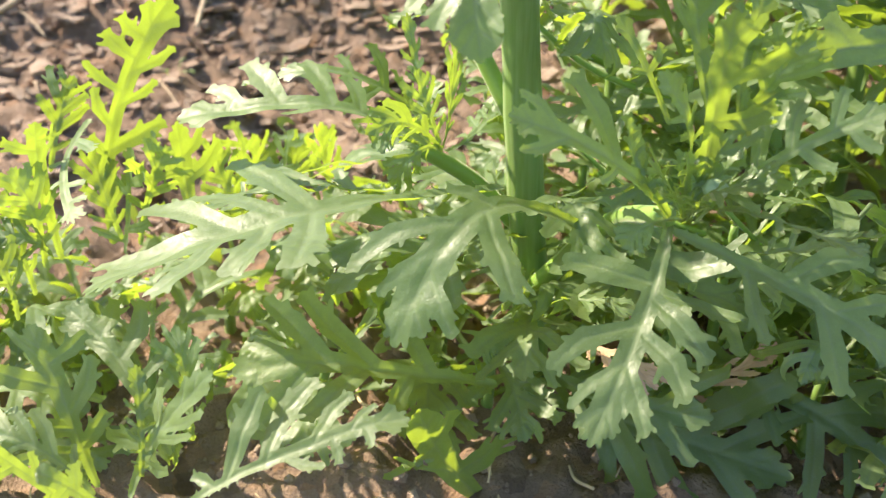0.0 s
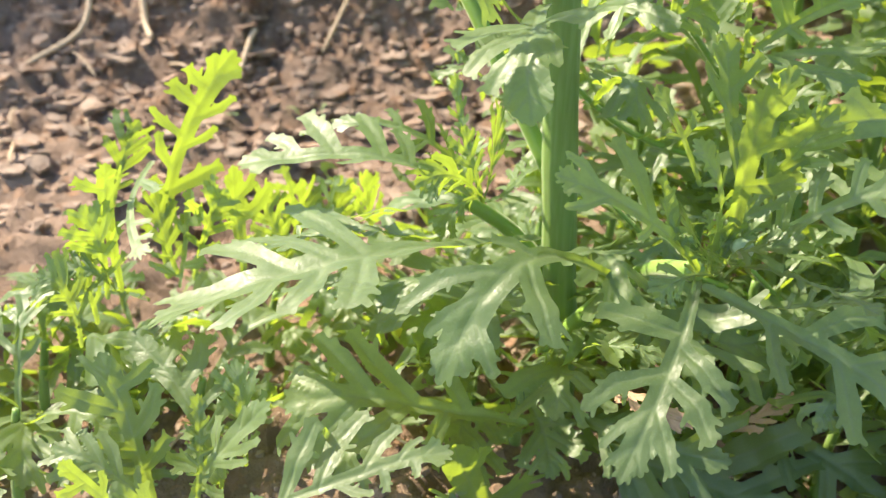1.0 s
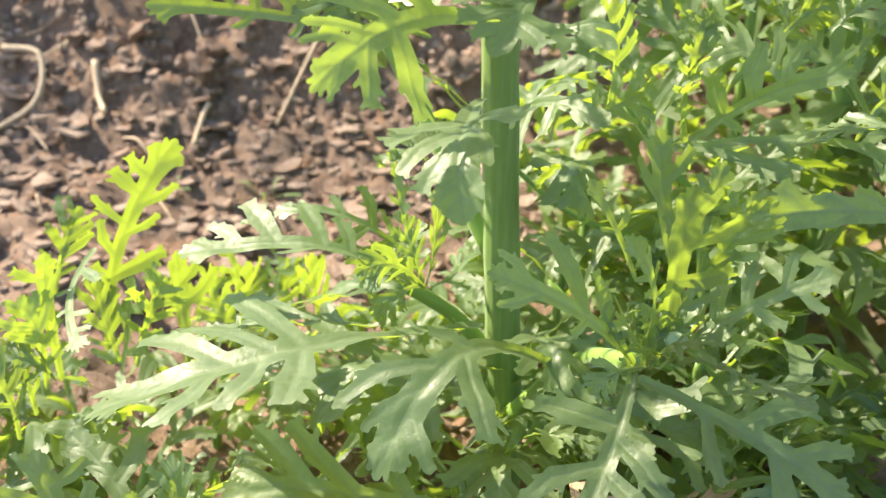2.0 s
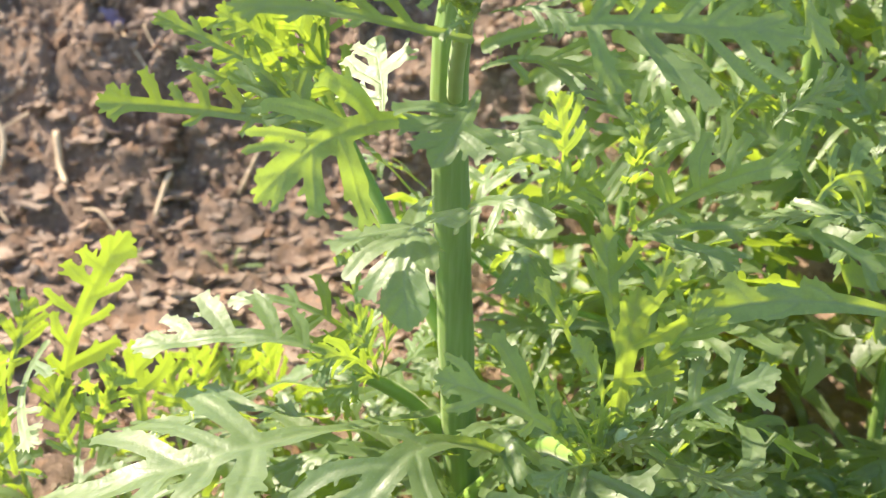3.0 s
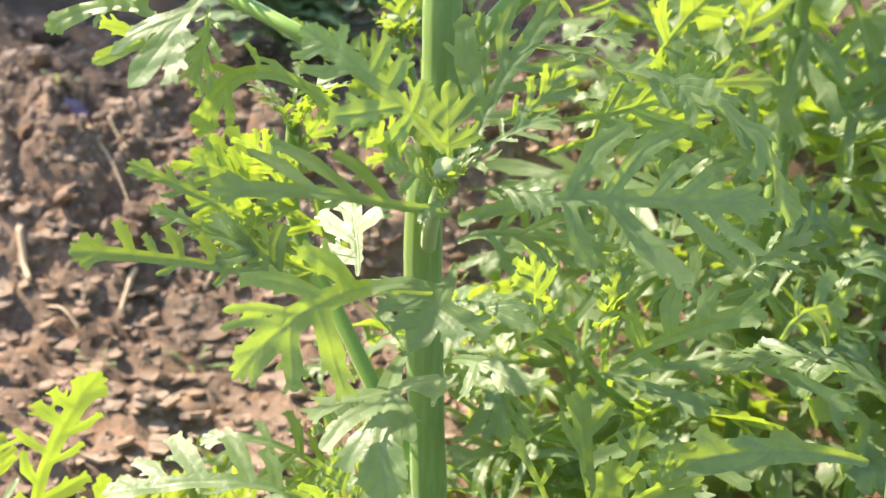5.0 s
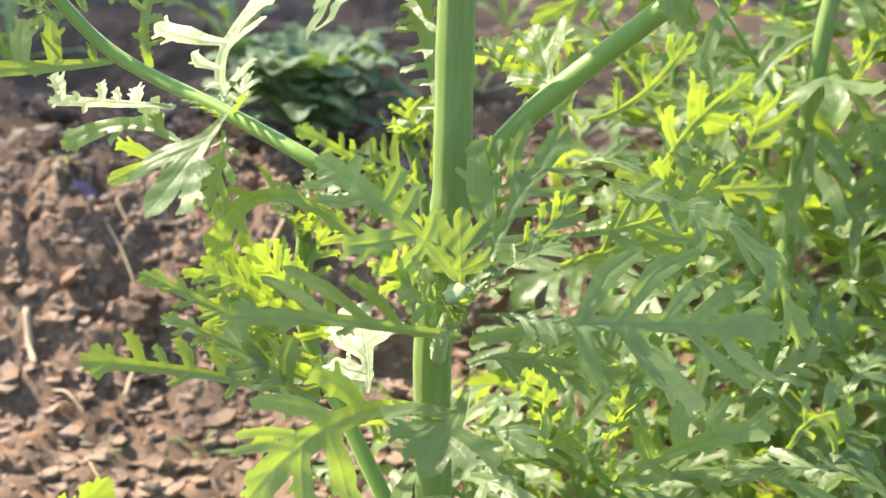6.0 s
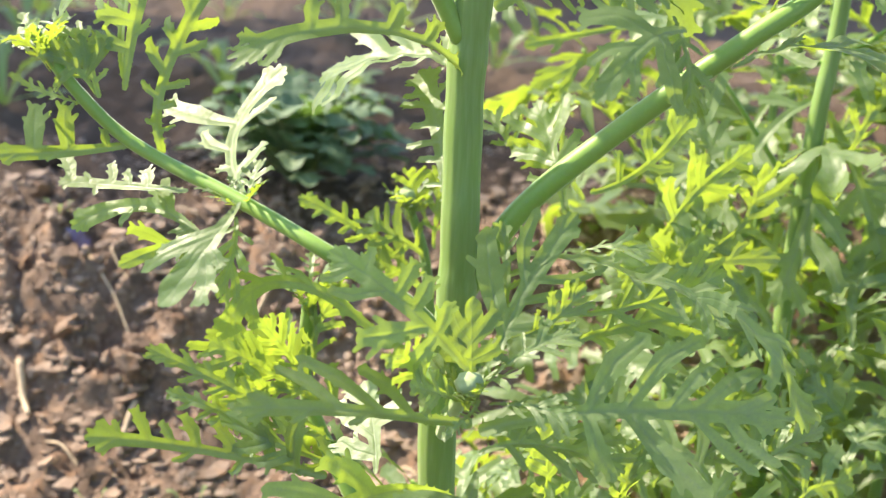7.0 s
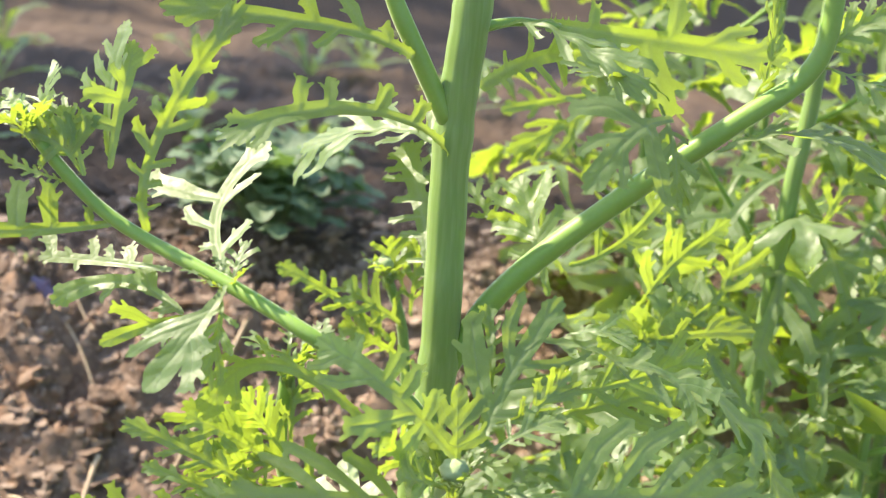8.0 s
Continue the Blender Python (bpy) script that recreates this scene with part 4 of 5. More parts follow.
hero(top, (0.011, 0.42, 0.396), (-0.019, 0.42, 0.404), (-0.068, 0.42, 0.406), (0, -0.93, 0.3), ((0.52, 0.15, -57), (0.32, 0.19, -45), (0.78, 0.11, -35), (0.16, 0.08, -39), (0.6, 0.18, 40), (0.72, 0.13, 33), (0.42, 0.13, 44)), 1.2)
hero(branch_left, (-0.079, 0.4, 0.34), (-0.098, 0.4, 0.337), (-0.123, 0.4, 0.335), (0.2, -0.95, 0.15), ((0.55, 0.31, -93), (0.77, 0.32, -92), (0.27, 0.12, -89), (0.62, 0.1, 38)), 1.5)
hero(top, (0.058, 0.445, 0.406), (0.094, 0.46, 0.403), (0.161, 0.48, 0.395), (0.1, -0.95, 0.18), ((0.56, 0.26, -65), (0.32, 0.08, 75), (0.63, 0.15, 82), (0.74, 0.19, 29), (0.78, 0.15, -41), (0.43, 0.07, -92), (0.85, 0.15, 20)), 1.2)
hero(plant_left, (-0.132, 0.44, 0.067), (-0.125, 0.445, 0.119), (-0.101, 0.445, 0.163), (0.5, -0.8, 0.2), ((0.59, 0.19, 65), (0.74, 0.15, 68), (0.83, 0.13, 67), (0.67, 0.21, -30), (0.52, 0.19, -31), (0.43, 0.19, 35), (0.31, 0.12, 43), (0.33, 0.24, -47)), 1.15)
hero(plant_left, (-0.143, 0.41, 0.074), (-0.146, 0.41, 0.104), (-0.145, 0.41, 0.129), (0.45, -0.8, 0.3), ((0.5, 0.28, 67), (0.76, 0.23, 64), (0.61, 0.41, -15), (0.85, 0.18, -73), (0.29, 0.25, 67)), 1.5)
hero(plant_left, (-0.101, 0.45, 0.058), (-0.104, 0.46, 0.078), (-0.106, 0.46, 0.108), (0.5, -0.8, 0.2), ((0.59, 0.38, -54), (0.76, 0.25, -45), (0.5, 0.43, 24)), 1.6)
hero(plant_left, (-0.124, 0.43, 0.066), (-0.121, 0.43, 0.087), (-0.117, 0.43, 0.11), (-0.4, -0.62, 0.67), ((0.12, 0.35, 53), (0.58, 0.35, 53), (0.7, 0.35, -53), (0.1, 0.35, 85), (0.24, 0.35, -53)))
hero(shoot_right, (0.08, 0.345, 0.131), (0.08, 0.333, 0.166), (0.08, 0.325, 0.198), (0.05, -0.85, 0.52), ((0.73, 0.22, 18), (0.49, 0.33, 11), (0.78, 0.25, -28), (0.64, 0.3, -57), (0.43, 0.25, -72)), 1.5)
hero(shoot_right, (0.083, 0.345, 0.129), (0.105, 0.338, 0.151), (0.129, 0.332, 0.166), (0, -0.73, 0.68), ((0.5, 0.29, 53), (0.73, 0.21, 53), (0.54, 0.21, -53), (0.8, 0.2, -53), (0.3, 0.35, 53), (0.31, 0.19, -53)))
hero(shoot_right, (0.085, 0.355, 0.151), (0.08, 0.362, 0.174), (0.076, 0.368, 0.201), (0.1, -0.92, 0.38), ((0.53, 0.37, 23), (0.67, 0.29, -44), (0.75, 0.24, 25), (0.3, 0.24, -50)), 1.5)
hero(shoot_right, (0.071, 0.355, 0.153), (0.064, 0.357, 0.168), (0.054, 0.36, 0.185), (0.05, -0.9, 0.43), ((0.53, 0.15, 53), (0.53, 0.25, -53)))
hero(shoot_right, (0.093, 0.345, 0.146), (0.09, 0.348, 0.171), (0.095, 0.35, 0.196), (-0.05, -0.88, 0.47), ((0.8, 0.16, 53), (0.67, 0.2, -53), (0.44, 0.3, 53), (0.26, 0.29, -53)))
hero(stand, (0.21, 0.57, 0.336), (0.181, 0.56, 0.316), (0.157, 0.545, 0.276), (-0.37, -0.74, 0.57), ((0.57, 0.25, -53), (0.74, 0.24, -53), (0.62, 0.34, 53), (0.2, 0.22, -53), (0.9, 0.2, 53)))
hero(stand, (0.21, 0.57, 0.327), (0.208, 0.56, 0.287), (0.194, 0.55, 0.238), (-0.32, -0.78, 0.53), ((0.48, 0.22, -53), (0.78, 0.2, -53), (0.51, 0.27, 53), (0.65, 0.34, 53), (0.87, 0.2, 53)))
hero(stand, (0.213, 0.57, 0.327), (0.233, 0.56, 0.291), (0.248, 0.55, 0.246), (-0.32, -0.78, 0.53), ((0.46, 0.22, -53), (0.73, 0.22, -53), (0.46, 0.2, 53), (0.69, 0.2, 53)))
hero(shoot_left, (-0.006, 0.44, 0.118), (-0.029, 0.436, 0.137), (-0.06, 0.44, 0.137), (-0.2, -0.35, 0.92), ((0.81, 0.1, -53), (0.57, 0.19, -53), (0.33, 0.3, -53), (0.38, 0.35, 53), (0.18, 0.35, 53), (0.14, 0.27, -53)))
put(shoot_bud, "C", (0.032, 0.352, 0.258), (0.052, 0.352, 0.261), (0.076, 0.35, 0.254), (-0.16, -0.68, 0.72), .9)
hero(main, (0.102, 0.43, 0.173), (0.152, 0.43, 0.178), (0.197, 0.42, 0.165), (-0.07, -0.54, 0.84), ((0.45, 0.09, 53), (0.65, 0.14, 53), (0.31, 0.1, -53), (0.7, 0.09, -53), (0.89, 0.15, -53)))
hero(main, (0.096, 0.42, 0.178), (0.116, 0.41, 0.177), (0.132, 0.4, 0.173), (-0.4, -0.5, 0.75), ((0.54, 0.54, 16), (0.66, 0.23, -35)), 1.8)
hero(main, (0.099, 0.42, 0.181), (0.122, 0.41, 0.202), (0.148, 0.4, 0.214), (0.1, -0.9, 0.4), ((0.22, 0.23, 74), (0.42, 0.31, 61), (0.61, 0.26, 52), (0.82, 0.25, 33), (0.49, 0.16, -26), (0.2, 0.14, -62)), 1.6)
hero(branch_left, (-0.001, 0.372, 0.288), (-0.031, 0.378, 0.303), (-0.05, 0.385, 0.281), (0.2, -0.95, 0.15), ((0.61, 0.17, -48), (0.66, 0.23, -23), (0.47, 0.16, -68), (0.3, 0.2, -19), (0.23, 0.08, -177), (0.72, 0.24, 31)), 1.4)
put(rear, "C", (-0.004, 0.47, 0.209), (-0.03, 0.465, 0.23), (-0.063, 0.46, 0.251), (-0.1, -0.99, 0.04), 1.0)
hero(stand, (0.125, 0.52, 0.275), (0.14, 0.52, 0.299), (0.162, 0.52, 0.32), (0.19, -0.96, 0.19), ((0.26, 0.33, 53), (0.55, 0.26, 53), (0.8, 0.14, 53), (0.57, 0.26, -53), (0.83, 0.16, -53)))
hero(stand, (0.09, 0.5, 0.303), (0.11, 0.5, 0.314), (0.129, 0.5, 0.339), (0.19, -0.96, 0.19), ((0.27, 0.27, 53), (0.58, 0.26, 53), (0.82, 0.19, 53), (0.54, 0.19, -53)))
hero(stand, (0.115, 0.5, 0.258), (0.135, 0.5, 0.272), (0.172, 0.5, 0.276), (-0.1, -0.99, 0.04), ((0.29, 0.24, 53), (0.56, 0.16, 53), (0.76, 0.15, 53), (0.43, 0.22, -53), (0.73, 0.21, -53)))
hero(stand, (0.213, 0.56, 0.241), (0.192, 0.56, 0.264), (0.171, 0.56, 0.274), (-0.1, -0.99, 0.04), ((0.48, 0.22, -53), (0.78, 0.17, -53), (0.47, 0.3, 53), (0.1, 0.24, 55)))
hero(stand, (0.238, 0.56, 0.248), (0.253, 0.56, 0.278), (0.266, 0.56, 0.299), (0.19, -0.96, 0.19), ((0.16, 0.34, 53), (0.53, 0.3, 53), (0.35, 0.3, -53)))
hero(stand, (0.22, 0.55, 0.21), (0.24, 0.55, 0.228), (0.268, 0.55, 0.235), (-0.12, -0.68, 0.72), ((0.26, 0.23, 53), (0.55, 0.2, 53), (0.6, 0.24, -53), (0.12, 0.31, -53)))
put(stand, "C", (0.215, 0.55, 0.307), (0.227, 0.55, 0.332), (0.241, 0.55, 0.347), (0.38, -0.88, 0.28), 1.4)
put(stand, "A", (0.165, 0.559, 0.299), (0.154, 0.57, 0.315), (0.136, 0.586, 0.331), (-0.42, -0.48, 0.77), 1.4)
put(stand, "C", (0.182, 0.52, 0.239), (0.164, 0.52, 0.255), (0.14, 0.52, 0.259), (-0.42, -0.6, 0.68), 1.4)
put(stand, "C", (0.203, 0.574, 0.298), (0.215, 0.58, 0.31), (0.237, 0.588, 0.314), (-0.42, -0.48, 0.77), 1.4)
put(plant_right, "C", (0.099, 0.4, 0.056), (0.121, 0.4, 0.071), (0.138, 0.39, 0.081), (-0.3, 0.01, 0.95), 1.1)
put(plant_right, "C", (0.139, 0.4, 0.048), (0.152, 0.4, 0.064), (0.168, 0.39, 0.072), (-0.3, 0.01, 0.95), 1.1)
put(plant_right, "C", (0.157, 0.42, 0.079), (0.142, 0.42, 0.092), (0.124, 0.42, 0.096), (-0.3, 0.01, 0.95), 1.1)
put(plant_right, "B", (0.103, 0.39, 0.083), (0.123, 0.38, 0.096), (0.15, 0.37, 0.106), (-0.2, 0.08, 0.98), 1.1)
hero(plant_left, (-0.089, 0.49, 0.061), (-0.085, 0.49, 0.08), (-0.089, 0.49, 0.097), (0.4, -0.81, 0.44), ((0.67, 0.35, 53), (0.91, 0.15, 53), (0.6, 0.22, -53), (0.28, 0.21, -53), (0.11, 0.35, 53)))
hero(plant_left, (-0.069, 0.49, 0.061), (-0.068, 0.49, 0.077), (-0.063, 0.49, 0.093), (-0.4, -0.58, 0.71), ((0.24, 0.35, 53), (0.6, 0.33, 53), (0.8, 0.35, -53), (0.43, 0.35, -53)))
put(stand, "A", (0.169, 0.507, 0.246), (0.156, 0.52, 0.266), (0.139, 0.538, 0.283), (0.35, -0.9, 0.2), 1.3)
put(stand, "C", (0.198, 0.52, 0.222), (0.178, 0.52, 0.235), (0.154, 0.52, 0.24), (-0.46, -0.42, 0.78), 1.3)
put(stand, "A", (0.225, 0.527, 0.227), (0.227, 0.54, 0.249), (0.241, 0.559, 0.265), (-0.42, -0.48, 0.77), 1.3)
put(stand, "C", (0.178, 0.492, 0.191), (0.193, 0.5, 0.208), (0.218, 0.511, 0.214), (0.35, -0.9, 0.2), 1.3)
put(stand, "C", (0.203, 0.471, 0.179), (0.213, 0.48, 0.201), (0.229, 0.493, 0.206), (-0.42, -0.48, 0.77), 1.3)
put(stand, "A", (0.173, 0.455, 0.172), (0.188, 0.46, 0.188), (0.207, 0.467, 0.186), (0.35, -0.9, 0.2), 1.2)
put(stand, "C", (0.139, 0.48, 0.199), (0.152, 0.48, 0.215), (0.17, 0.48, 0.221), (0.34, -0.93, 0.14), 1.2)
hero(main, (-0.017, 0.405, 0.221), (-0.06, 0.418, 0.223), (-0.103, 0.428, 0.223), (0.45, -0.85, 0.05), ((0.87, 0.08, -75), (0.74, 0.15, -67), (0.63, 0.11, -57), (0.53, 0.15, -65), (0.36, 0.15, -53), (0.21, 0.18, -62), (0.12, 0.22, -90), (0.53, 0.13, 33), (0.33, 0.09, 58)), 1, wave=0.3)
put(main, "C", (-0.001, 0.405, 0.22), (-0.027, 0.41, 0.228), (-0.055, 0.42, 0.236), (-0.04, -1, -0.02), .7)
put(stand, "A", (0.095, 0.463, 0.161), (0.087, 0.48, 0.185), (0.079, 0.504, 0.209), (-0.42, -0.48, 0.77), 1.2)
put(stand, "C", (0.119, 0.466, 0.175), (0.107, 0.48, 0.199), (0.091, 0.499, 0.214), (0.35, -0.9, 0.2), 1.3)
put(stand, "C", (0.13, 0.488, 0.233), (0.118, 0.5, 0.256), (0.1, 0.517, 0.268), (-0.42, -0.48, 0.77), 1.3)
put(stand, "A", (0.123, 0.497, 0.248), (0.133, 0.51, 0.271), (0.151, 0.528, 0.284), (0.35, -0.9, 0.2), 1.2)
put(stand, "A", (0.148, 0.463, 0.183), (0.131, 0.47, 0.201), (0.11, 0.48, 0.203), (-0.42, -0.48, 0.77), 1.2)
put(stand, "C", (0.185, 0.481, 0.174), (0.167, 0.49, 0.196), (0.146, 0.504, 0.201), (0.35, -0.9, 0.2), 1.3)
put(stand, "C", (0.221, 0.5, 0.192), (0.203, 0.5, 0.214), (0.186, 0.5, 0.221), (0.25, -0.96, 0.09), 1.3)
put(stand, "C", (0.226, 0.466, 0.157), (0.209, 0.47, 0.17), (0.189, 0.475, 0.168), (-0.42, -0.48, 0.77), 1.2)
put(plant_left, "C", (-0.146, 0.4, 0.076), (-0.147, 0.4, 0.097), (-0.153, 0.4, 0.115), (0.44, -0.76, 0.47), 1.2)
put(plant_left, "C", (-0.148, 0.39, 0.07), (-0.152, 0.39, 0.087), (-0.162, 0.39, 0.098), (0.44, -0.76, 0.47), 1.2)
hero(main, (0.001, 0.385, 0.233), (-0, 0.4, 0.243), (-0.003, 0.418, 0.251), (-0.45, -0.48, 0.75), ((0.38, 0.6, 29), (0.73, 0.36, 31), (0.5, 0.32, -67), (0.17, 0.42, 50)), 2.3, wave=0.2)
put(plant_left, "C", (-0.152, 0.38, 0.066), (-0.155, 0.38, 0.087), (-0.165, 0.38, 0.096), (0.4, -0.75, 0.52), 1.2)
hero(branch_left, (-0.043, 0.385, 0.326), (-0.051, 0.43, 0.338), (-0.036, 0.45, 0.357), (-0.42, -0.5, 0.76), ((0.58, 0.42, 78), (0.36, 0.25, 41), (0.48, 0.36, -21), (0.18, 0.19, -60), (0.25, 0.06, 84)), 1, wave=0.2)
hero(branch_left, (-0.044, 0.372, 0.329), (-0.051, 0.356, 0.322), (-0.064, 0.35, 0.305), (-0.4, -0.75, 0.53), ((0.41, 0.6, -26), (0.59, 0.36, 44), (0.54, 0.2, 68), (0.3, 0.59, -32)), 2.2)
hero(branch_right, (0.09, 0.385, 0.386), (0.074, 0.37, 0.383), (0.06, 0.36, 0.368), (-0.12, -0.88, 0.47), ((0.37, 0.5, -56), (0.53, 0.38, -30), (0.33, 0.6, 52), (0.61, 0.31, 35)), 1.6)

# low leaves round the foot of the tall plant, deep in its shade
for a, h, ln, rise in ((200, 0.060, 0.085, 0.25), (235, 0.072, 0.080, 0.2), (265, 0.050, 0.075, 0.15), (300, 0.066, 0.085, 0.2), (330, 0.045, 0.090, 0.25), (160, 0.070, 0.080, 0.35), (285, 0.085, 0.060, 0.3)):
    out = Vector((math.cos(radians(a)), math.sin(radians(a)), 0))
    foot = Vector((0.037, 0.437, h)) + out * 0.006
    put(main, "AC"[a % 2], foot, foot + out * ln * 0.5 + Vector((0, 0, ln * rise)), foot + out * ln + Vector((0, 0, ln * rise * 0.6)), (-0.1, -0.1, 1), 1.1)

hero(plant_front, (-0.11, 0.29, 0.054), (-0.118, 0.285, 0.069), (-0.128, 0.28, 0.085), (-0.16, -0.51, 0.84), ((0.5, 0.23, -39), (0.3, 0.17, 101), (0.71, 0.26, 55)), 1.6)
hero(main, (0.024, 0.385, -0.026), (0.005, 0.375, 0.002), (-0.007, 0.365, 0.036), (0.1, -0.8, 0.55), ((0.48, 0.43, 30), (0.43, 0.27, -86), (0.71, 0.31, 95), (0.73, 0.2, -49)), 2.2)
hero(plant_front, (-0.092, 0.275, 0.063), (-0.103, 0.27, 0.079), (-0.11, 0.268, 0.085), (-0.2, -0.5, 0.84), ((0.48, 0.24, 82), (0.4, 0.23, -53)), 2.6)

# ---- neighbouring plants ----
wild = random.Random(23)


def spiral_leaves(ob, line, leaves, size, lowest, shapes, mat, droop=0.0):
    n = len(line)
    for i in range(leaves):
        f = lowest + (1 - lowest) * i / max(1, leaves - 1)
        at = line[min(n - 1, int(f * (n - 1)))]
        a = i * 2.399 + wild.uniform(-0.4, 0.4)
        ln = size * (1.1 - 0.45 * f) * wild.uniform(0.7, 1.15)
        rise = 0.25 + 0.9 * f + wild.uniform(-0.3, 0.2) - droop
        out = Vector((math.cos(a), math.sin(a), 0))
        m = at + out * ln * 0.5 + Vector((0, 0, ln * rise * 0.45))
        t = at + out * ln * wild.uniform(0.75, 0.95) + Vector((0, 0, ln * (rise * 0.55 - 0.2)))
        nrm = Vector((-out.x * 0.5 + wild.uniform(-0.4, 0.4), -out.y * 0.5 + wild.uniform(-0.4, 0.4), 0.9))
        leaf(ob, wild.choice(shapes["CACA"[i % 4]]), at, m, t, nrm, wild.uniform(0.85, 1.2), mat)


def bushy(name, label, x, y, height, lean, leaves, size, group, shoots=0, mat=None, lowest=0.15, fine=False, droop=0.0, r=0.0042):
    """A whole plant: a stem with leaves in a spiral, each arching outward, and leafy side shoots."""
    z = on_ground(x, y)
    ob = thing(name, label, "plant", (x, y, z), group)
    shapes = FINE if fine else COARSE
    tip = Vector((x + lean[0], y + lean[1], z + height))
    mid = Vector((x + lean[0] * 0.35, y + lean[1] * 0.35, z + height * 0.55))
    stalk(ob, [(x, y, z - 0.01), mid, tip], r, r * 0.55, n=24, ring=14, ribs=5)
    line = curve_points([(x, y, z), mid, tip], 30)
    spiral_leaves(ob, line, leaves, size, lowest, shapes, mat, droop)
    for k in range(shoots):
        at = line[int(29 * (0.2 + 0.7 * k / max(1, shoots - 1)))]
        a = k * 2.4 + 1.0 + wild.uniform(-0.5, 0.5)
        far = wild.uniform(0.5, 0.9) * size
        end = at + Vector((math.cos(a) * far, math.sin(a) * far, far * wild.uniform(0.5, 1.0)))
        way = [at, at * 0.5 + end * 0.5 - Vector((0, 0, 0.12 * far)), end]
        stalk(ob, way, r * 0.5, r * 0.3, name="branch", n=10, ring=8, ribs=4)
        spiral_leaves(ob, curve_points(way, 16), 5, size * 0.85, 0.35, shapes, mat, droop)
    return ob


BUSH = "green crown daisy with feathered leaves in a crowded stand"
for x, y, h, lx, ly, n, s, k in ((0.12, 0.58, 0.20, 0.01, 0.02, 7, 0.125, 1), (0.31, 0.62, 0.34, -0.02, 0.0, 9, 0.15, 3), (0.24, 0.50, 0.12, 0.0, 0.0, 8, 0.125, 1),
                                 (0.15, 0.49, 0.14, -0.01, 0.0, 9, 0.112, 2), (0.38, 0.76, 0.40, 0, 0, 10, 0.15, 3), (0.24, 0.72, 0.30, 0, 0, 11, 0.138, 3),
                                 (0.32, 0.48, 0.15, 0, 0, 10, 0.138, 3), (0.44, 0.56, 0.34, 0, 0, 8, 0.15, 3), (0.08, 0.54, 0.12, 0.0, 0.01, 8, 0.1, 2), (0.17, 0.63, 0.22, 0, 0, 7, 0.15, 1),
                                 (0.27, 0.57, 0.20, 0, 0, 8, 0.15, 3), (0.36, 0.66, 0.38, 0, 0, 9, 0.163, 3), (0.20, 0.80, 0.26, 0, 0, 10, 0.15, 3), (0.48, 0.75, 0.44, 0, 0, 11, 0.163, 3), (0.31, 0.88, 0.34, 0, 0, 11, 0.15, 3)):
    settle(bushy("crown_daisy", BUSH, x, y, h, (lx, ly), n, s, "stand of crown daisies", shoots=k, droop=0.25))
YOUNG = "young sunlit crown daisy with yellow-green leaves, low beside the tall plant"
for x, y, h, n, s in ((-0.06, 0.52, 0.04, 7, 0.075), (-0.02, 0.50, 0.045, 7, 0.08), (-0.10, 0.50, 0.04, 7, 0.075), (-0.16, 0.46, 0.045, 7, 0.08),
                      (-0.19, 0.43, 0.06, 9, 0.075), (-0.12, 0.42, 0.04, 8, 0.075), (0.02, 0.43, 0.04, 6, 0.08), (0.09, 0.43, 0.05, 6, 0.08),
                      (0.15, 0.41, 0.04, 9, 0.09), (0.0, 0.46, 0.06, 9, 0.10), (0.21, 0.43, 0.06, 9, 0.09), (-0.05, 0.42, 0.03, 6, 0.08), (-0.19, 0.39, 0.05, 8, 0.09), (-0.225, 0.44, 0.07, 8, 0.09)):
    settle(bushy("young_crown_daisy", YOUNG, x, y, h, (0.005, 0.0), n, s, "young plants beside the tall plant", fine=True, r=0.003))
for x, y, h, n, s in ((0.115, 0.445, 0.09, 7, 0.085), (0.175, 0.44, 0.07, 6, 0.085), (0.10, 0.49, 0.13, 7, 0.10), (0.06, 0.50, 0.10, 7, 0.09)):
    settle(bushy("crown_daisy", "leafy green crown daisy in the shade of its neighbours", x, y, h, (0.005, 0.0), n, s, "stand of crown daisies", shoots=2, fine=True, r=0.0032))

# unseen leaves above the view, added to shade the top leaves
spiral_leaves(tall_plant, curve_points([(0.035, 0.435, 0.475), (0.032, 0.438, 0.52), (0.03, 0.44, 0.56)], 20), 9, 0.10, 0.0, FINE, None)

for ob in (tall_plant, plant_front, plant_left, stand, rear_shoot, plant_right):
    settle(ob)


# ---- weed, seedlings and litter on the soil ----
def rosette(name, label, category, x, y, leaves, size, mat, group="", flat=0.45):
    """Spoon-shaped leaves in a low whorl."""
    z = on_ground(x, y)
    ob = thing(name, label, category, (x, y, z), group)
    for i in range(leaves):
        f = i / max(1, leaves - 1)
        a = i * 2.399 + wild.uniform(-0.3, 0.3)
        ln = size * (1.0 - 0.5 * f) * wild.uniform(0.8, 1.15)
        rise = flat * (0.35 + 1.9 * f)
        out = Vector((math.cos(a), math.sin(a), 0))
        at = Vector((x, y, z + 0.004)) + out * 0.006
        m = at + out * ln * 0.5 + Vector((0, 0, ln * rise * 0.65))
        t = at + out * ln * 0.95 + Vector((0, 0, ln * (rise * 0.75 - 0.08)))
        leaf(ob, wild.choice(SPOON), at, m, t, (-out.x * 0.6, -out.y * 0.6, 0.9), wild.uniform(0.65, 1.0), mat)
    settle(ob)
    return ob


